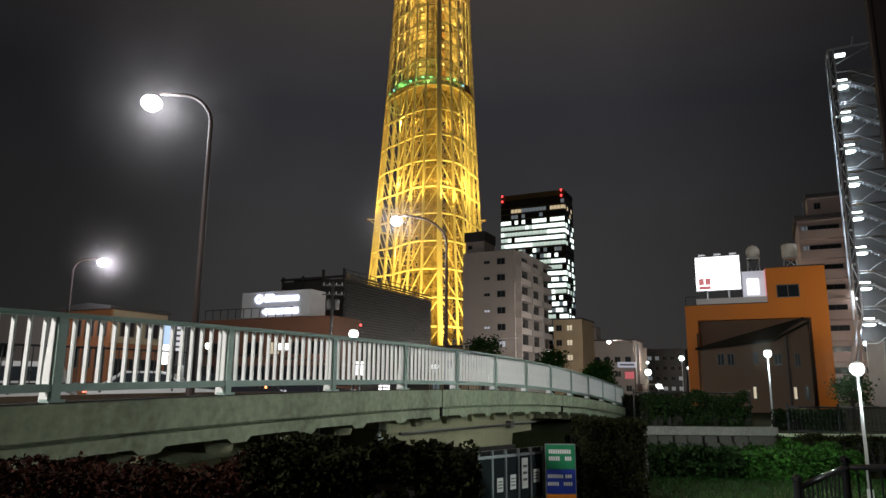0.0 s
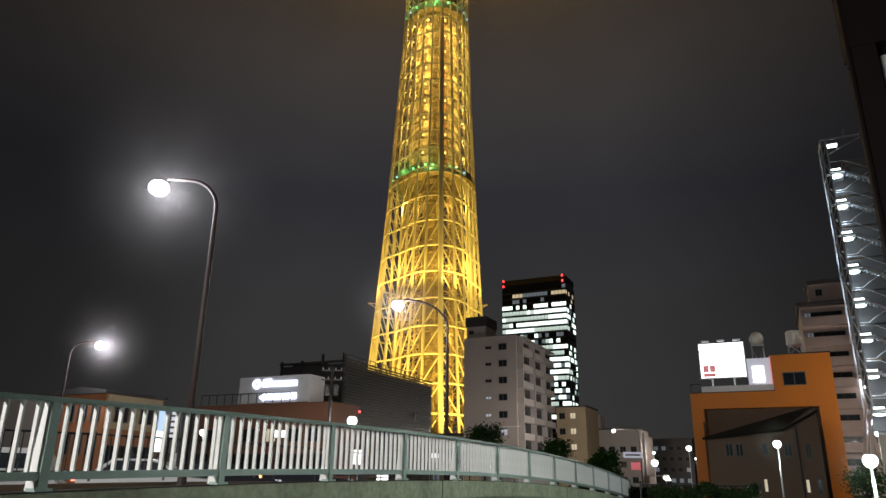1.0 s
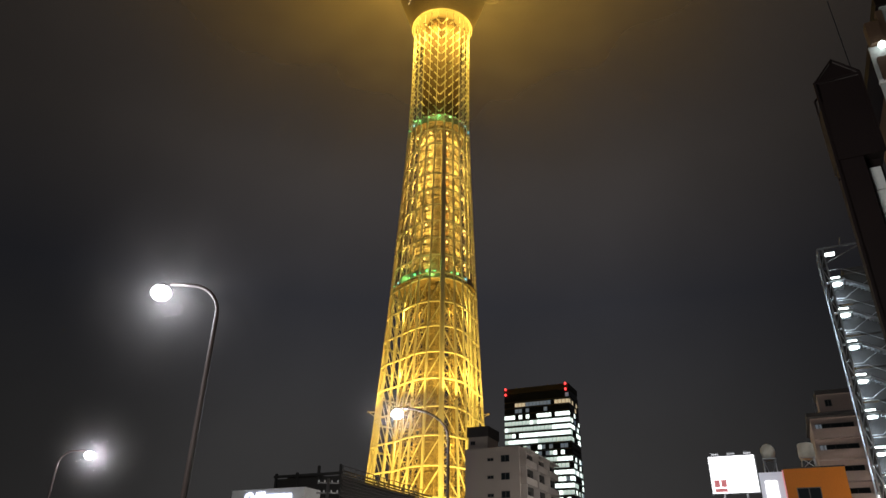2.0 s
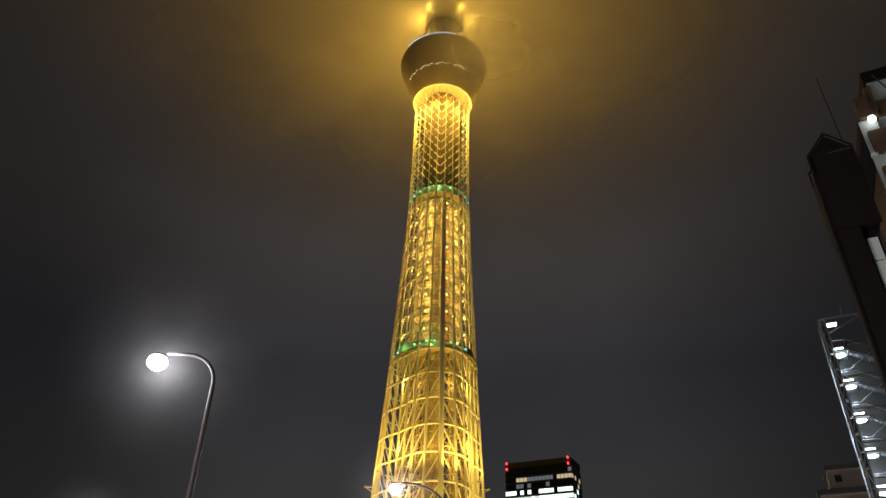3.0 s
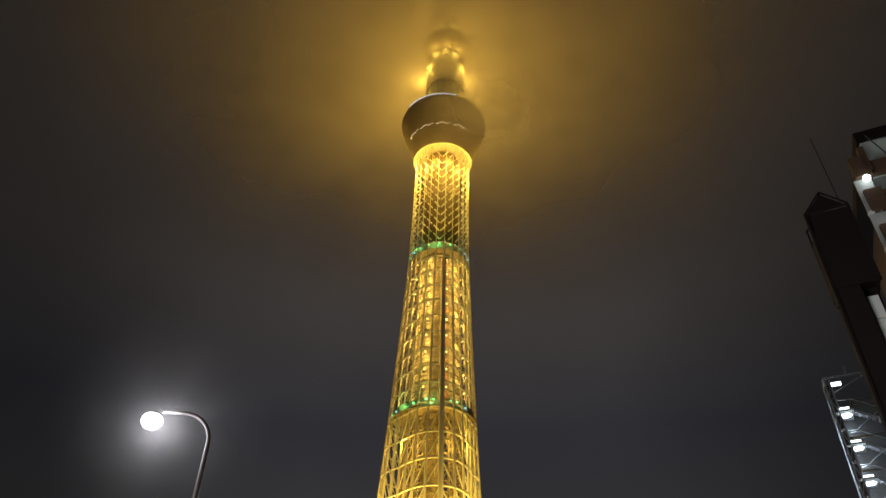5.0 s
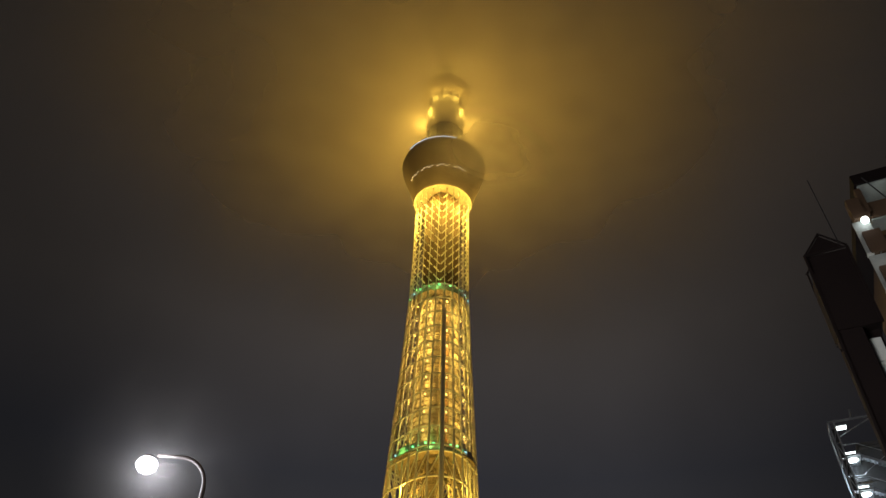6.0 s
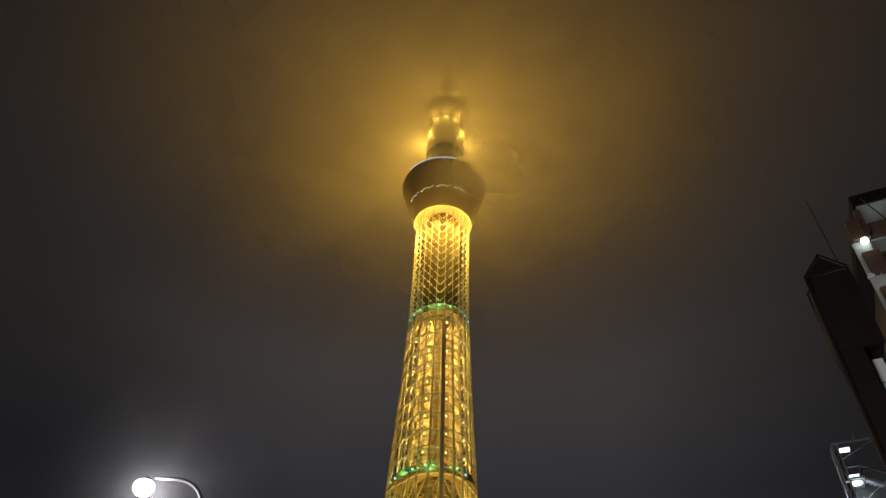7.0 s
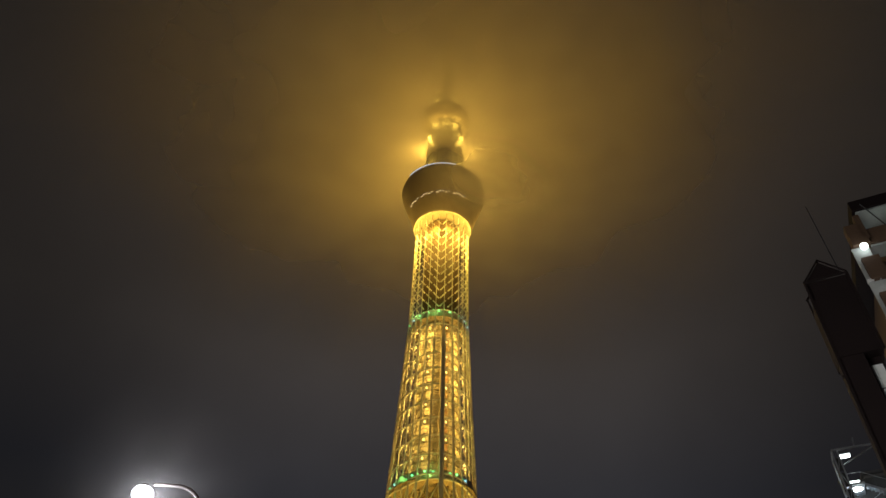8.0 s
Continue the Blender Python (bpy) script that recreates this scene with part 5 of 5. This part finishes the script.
def hedge(label, m, lx, ly, z0, z1, count, size, mat, seed, ragged=0.12, name="hedge"):
    """A clipped hedge: a woody heart and many leaves on its faces and top."""
    rnd = random.Random(seed)
    root = thing(name, label, "hedge", "", m)
    heart = Shape()
    nx = max(3, int(lx / 0.25))
    for i in range(nx):
        x = lx * (i + 0.5) / nx
        for j in range(3):
            y = ly * (j + 0.5) / 3
            top = z1 - 0.12 - ragged * (0.5 + noise.noise(Vector((x * 1.3, y, seed))))
            heart.tube([(x, y, z0), (x + rnd.uniform(-0.1, 0.1), y, (z0 + top) / 2), (x + rnd.uniform(-0.15, 0.15), y, top)], [lx / nx * 0.62, lx / nx * 0.6, 0.05], 6)
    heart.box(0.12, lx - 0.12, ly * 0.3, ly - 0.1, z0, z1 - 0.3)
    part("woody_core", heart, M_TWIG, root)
    leaves, pts = Shape(), []
    for _ in range(count):
        x, y, z = rnd.uniform(0, lx), rnd.uniform(0, ly), rnd.uniform(z0, z1)
        face = rnd.random()
        if face < 0.55:
            y = rnd.random() ** 2 * ly * 0.35
        elif face < 0.9:
            z = z1 - rnd.random() ** 2 * 0.25
        else:
            x = 0.0 if rnd.random() < 0.5 else lx
        lump = noise.noise(Vector((x * 1.6, z * 1.6, seed))) + 0.5 * noise.noise(Vector((x * 5, z * 5, seed)))
        y -= lump * ragged
        if z > z1 - 0.3:
            z += ragged * (noise.noise(Vector((x * 1.3, y, seed))) + 0.6 * noise.noise(Vector((x * 4.0, y * 3, seed))))
        pts.append(Vector((x, y, z)))
    leaf_cloud(leaves, pts, size, rnd)
    tagged(part("foliage", leaves, mat, root), kind="stuff")
    return root


hedge("dense reddish-green hedge below the bridge", pose(-5.2, 5.7, 0, 0, 0, 0), 3.9, 1.0, -0.4, 0.88, 17000, 0.05, M_LEAF_RED, 3, 0.15)
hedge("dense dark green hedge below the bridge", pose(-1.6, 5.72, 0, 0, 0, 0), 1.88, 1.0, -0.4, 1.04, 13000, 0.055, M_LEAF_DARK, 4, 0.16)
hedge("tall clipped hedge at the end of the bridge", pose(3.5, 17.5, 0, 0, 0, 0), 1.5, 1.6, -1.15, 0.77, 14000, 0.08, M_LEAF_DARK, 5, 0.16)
hedge("clipped hedge behind the retaining wall", pose(7.7, 26.0, 0), 3.6, 1.5, 0.0, 1.25, 9000, 0.10, M_LEAF_SHADED, 6, 0.3)
# left bed takes the darkened leaf, painting the lamp's fall-off
hedge("leafy shrub bed along the lawn", pose(6.0, 22.0, 0), 3.2, 1.9, -1.15, -0.34, 9000, 0.15, M_LEAF_SHADED, 7, 0.34, "shrub")
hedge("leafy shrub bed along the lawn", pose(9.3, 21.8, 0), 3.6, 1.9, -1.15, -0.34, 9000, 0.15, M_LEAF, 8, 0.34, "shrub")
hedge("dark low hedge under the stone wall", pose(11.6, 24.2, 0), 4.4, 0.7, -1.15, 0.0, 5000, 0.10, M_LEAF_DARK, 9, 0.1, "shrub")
hedge("dark hedge at the foot of the bridge end", pose(7.2, 40.5, 0), 5.5, 1.5, 0.0, 1.15, 5000, 0.12, M_LEAF_DARK, 10, 0.12)
hedge("low hedge behind the iron fence", pose(13.6, 28.2, 0), 2.4, 1.0, 0.0, 0.75, 3500, 0.10, M_LEAF_SHADED, 12, 0.12)


def tree(label, place, height, spread, seed, count=2600, size=0.22):
    rnd = random.Random(seed)
    root = thing("tree", label, "tree", "street trees", Matrix.Translation(place))
    trunk = Shape().tube([(0, 0, 0), (0.05, 0, height * 0.3), (0, 0.05, height * 0.75)], [0.13, 0.10, 0.04], 8)
    tips = []
    for k in range(9):
        a = k * 2.4
        z = height * (0.35 + 0.05 * k)
        r = spread * rnd.uniform(0.5, 0.9)
        tip = Vector((math.cos(a) * r, math.sin(a) * r, z + height * 0.16))
        trunk.tube([(0, 0, z), tip * 0.5 + Vector((0, 0, z * 0.5 + 0.1)), tip], [0.05, 0.035, 0.012], 6)
        tips.append(tip)
    tips.append(Vector((0, 0, height * 0.9)))
    part("trunk", trunk, M_TWIG, root)
    pts = []
    for _ in range(count):
        c = rnd.choice(tips)
        v = Vector((rnd.gauss(0, 1), rnd.gauss(0, 1), rnd.gauss(0, 0.8))) * spread * 0.24
        pts.append(c + v)
    leaves = Shape()
    leaf_cloud(leaves, pts, size, rnd)
    tagged(part("crown", leaves, M_LEAF, root), kind="stuff")


tree("small leafy street tree behind the bridge railing", (10.9, 70, 0), 5.3, 1.5, 1)
tree("small leafy street tree behind the bridge railing", (13.3, 60, 0), 3.8, 1.15, 2)
tree("dark tree before the grey apartment block", (5.2, 92, 0), 8.0, 2.6, 3, 3000, 0.3)
tree("young leafy tree beside the orange building", (20.9, 36.0, 0), 2.3, 0.9, 4, 1500, 0.13)


def lawn():
    rnd = random.Random(11)
    s = Shape()
    for _ in range(26000):
        x, y = rnd.uniform(4.6, 13.5), rnd.uniform(11.5, 22.0)
        z = ground_height(x, y)
        h, a, w = rnd.uniform(0.04, 0.10), rnd.uniform(0, 6.28), 0.008
        dx, dy = math.cos(a), math.sin(a)
        s.add([(x - dx * w, y - dy * w, z - 0.01), (x + dx * w, y + dy * w, z - 0.01), (x + dy * 0.03, y - dx * 0.03, z + h)], [(0, 1, 2)])
    solid("grass", s, material("grass_blade", (0.010, 0.042, 0.005), 0.6, 0, 0.3, 1, 8, 0, island=0.4, gloss=0.08), "short green lawn beside the shrubs", "grass", kind="stuff")


lawn()


# ---- retaining wall, fence, kiosk ----
def retaining_wall():
    root = thing("retaining_wall", "rough stone retaining wall with a grey kerb on top", "wall", kind="structure")
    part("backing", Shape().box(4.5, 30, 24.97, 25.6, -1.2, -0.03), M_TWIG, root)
    part("kerb", Shape().box(6.6, 11.75, 24.86, 25.3, 0.0, 0.28), M_KERB, root)
    part("kerb", Shape().box(11.77, 30, 24.86, 25.2, -0.03, 0.06), M_CONCRETE, root)
    rnd = random.Random(6)
    blocks = [Shape().prism([(-0.24 * a, 0.02), (-0.2 * a, 0.0), (0.22 * a, 0.01), (0.25 * a, 0.05), (0.24 * a, 0.2), (0.18 * a, 0.24), (-0.21 * a, 0.235), (-0.25 * a, 0.18)], -0.09, 0.1).mesh("stone", M_STONE) for a in (0.85, 1.0, 1.12)]
    for r in range(5):
        x = 5.0 + rnd.uniform(0, 0.4)
        while x < 18:
            ob = new("stone", rnd.choice(blocks))
            ob.parent = root
            ob.matrix_local = pose(x, 24.93 + rnd.uniform(-0.03, 0.03), -1.2 + 0.235 * r, 0, rnd.uniform(-3, 3), rnd.uniform(-4, 4))
            x += rnd.uniform(0.47, 0.56)


retaining_wall()


def iron_fence(label, points, height, gap, base, ends=True):
    root = thing("iron_fence", label, "fence", "iron fences")
    upright = Shape().tube([(0, 0, 0.1), (0, 0, height - 0.02)], 0.011, 6).mesh("upright", M_BLACK)
    for (x0, y0), (x1, y1) in zip(points, points[1:]):
        a, b = Vector((x0, y0, base(x0, y0))), Vector((x1, y1, base(x1, y1)))
        top = Vector((0, 0, height))
        part("top_rail", Shape().tube([a + top, b + top], 0.032, 10), M_BLACK, root, smooth=True)
        part("bottom_rail", Shape().tube([a + Vector((0, 0, 0.1)), b + Vector((0, 0, 0.1))], 0.022, 8), M_BLACK, root)
        n = int((b - a).length / gap)
        for k in range(1, n):
            ob = new("upright", upright)
            ob.parent = root
            ob.location = a.lerp(b, k / n)
        for p in (a, b):
            part("post", Shape().tube([p, p + Vector((0, 0, height + 0.06))], 0.038, 10), M_BLACK, root)
            part("post_cap", Shape().lathe([(0.02, 0), (0.05, 0.02), (0.05, 0.05), (0.01, 0.08)], p + Vector((0, 0, height + 0.05)), 10), M_BLACK, root)


iron_fence("black iron fence on the retaining wall", [(12.2, 25.0), (14.0, 25.0), (15.9, 25.0), (18.0, 25.0), (20.0, 25.0)], 0.92, 0.14, lambda x, y: 0.06)
iron_fence("black iron handrail beside the path", [(3.45, 7.0), (4.55, 8.1), (6.6, 8.2), (9.0, 8.3)], 1.28, 0.13, lambda x, y: 0.74 - 1.28 if y > 8 else 0.66 - 1.28)
iron_fence("black wire fence behind the clipped hedge", [(7.6, 28.0), (10.2, 28.0), (12.2, 28.0)], 1.42, 0.25, lambda x, y: 0.0)


def kiosk():
    root = thing("glass_kiosk", "glazed entrance screen with paper notices under the bridge", "kiosk", "", pose(0.85, 16.6, -1.15, 0, 0, 46))
    l, h = 2.5, 1.25
    part("back", Shape().box(0, l, 0.9, 1.0, 0, h), M_DARK, root)
    part("head_beam", Shape().box(-0.03, l + 0.03, 0.07, 0.15, h - 0.1, h), M_BLACK, root)
    for k in range(6):
        x = l * k / 5
        part("mullion", Shape().box(x - 0.025, x + 0.025, 0.0, 0.06, 0, h), M_GALV, root)
    part("head_rail", Shape().box(0.03, l - 0.03, 0.0, 0.06, h - 0.17, h - 0.11), M_GALV, root)
    for k in range(5):
        part("glass", Shape().box(l * k / 5 + 0.03, l * (k + 1) / 5 - 0.03, 0.02, 0.035, 0.05, h - 0.17), M_GLASS, root)
    for x, z, w, t in ((0.75, 0.3, 0.22, 0.32), (1.25, 0.32, 0.22, 0.34), (1.72, 0.3, 0.24, 0.72), (2.2, 0.4, 0.26, 0.32)):
        notice = part("notice", Shape().box(x - w / 2, x + w / 2, -0.012, -0.004, z, z + t), M_WHITE, root)
        for q in range(3):
            part("text_bar", Shape().box(x - w * 0.35, x + w * 0.35, -0.018, -0.014, z + t * (0.25 + 0.22 * q), z + t * (0.33 + 0.22 * q)), M_SLAT, notice)
    board = thing("notice_board", "green and blue board with white lettering bars", "sign board", "", pose(2.29, 15.95, -1.3))
    green = material("green_board_paint", (0.02, 0.22, 0.10), 0.4, 0, 0.1, 2, 20, 0)
    blue = material("blue_board_paint", (0.025, 0.05, 0.35), 0.4, 0, 0.1, 2, 20, 0)
    part("backing", Shape().box(0, 0.68, 0, 0.05, 0.36, 1.66), M_GALV, board)
    for x in (0.04, 0.6):
        part("leg", Shape().box(x, x + 0.04, 0.05, 0.09, 0, 1.6), M_GALV, board)
    part("green_panel", Shape().box(0.02, 0.66, -0.012, -0.002, 1.12, 1.64), green, board)
    part("blue_panel", Shape().box(0.02, 0.66, -0.012, -0.002, 0.6, 1.11), blue, board)
    part("orange_panel", Shape().box(0.02, 0.66, -0.012, -0.002, 0.38, 0.59), M_ORANGE, board)
    for z, x0, x1 in ((1.45, 0.08, 0.62), (1.3, 0.08, 0.36), (1.3, 0.44, 0.63), (0.93, 0.05, 0.40), (0.93, 0.44, 0.63), (0.77, 0.05, 0.35), (0.77, 0.40, 0.63)):
        for q in range(int((x1 - x0) / 0.05)):
            part("text_bar", Shape().box(x0 + 0.05 * q, x0 + 0.05 * q + 0.037, -0.018, -0.013, z, z + (0.09 if z > 1.2 else 0.075)), M_WHITE, board)


kiosk()


def under_bridge():
    root = thing("bridge_pier", "old yellowish concrete pier wall under the bridge", "pier", kind="structure")
    m = grid(rail_x(17.0), 17.0)
    part("wall", Shape().box(-5.6, -0.45, 0, 11, -1.2, 0.72, m), M_CONC_YELLOW, root)
    part("pipe", Shape().tube([m @ Vector((-0.3, 0.4, 0.45)), m @ Vector((-0.3, 11, 0.3))], 0.035, 8), M_SLAT, root)
    part("junction_box", Shape().box(-0.43, -0.25, 8.2, 8.6, 0.2, 0.45, m), M_SLAT, root)
    for y in (-3.0, -0.6):
        lamp = thing("bridge_lamp", "small pale unlit lamp bracket hanging under the bridge", "lamp", "bridge lamps", grid(rail_x(17.0), 17.0) @ pose(-0.35, y, 0))
        part("bracket", Shape().tube([(-0.3, 0, 0.62), (0.2, 0, 0.6)], 0.02, 6).tube([(0.05, 0, 0.75), (0.05, 0, 0.5)], 0.02, 6), M_GALV, lamp)
        part("housing", Shape().lathe([(0.03, 0.1), (0.08, 0.05), (0.1, -0.08)], (0.05, 0, 0.44), 10), M_WHITE, lamp)


under_bridge()
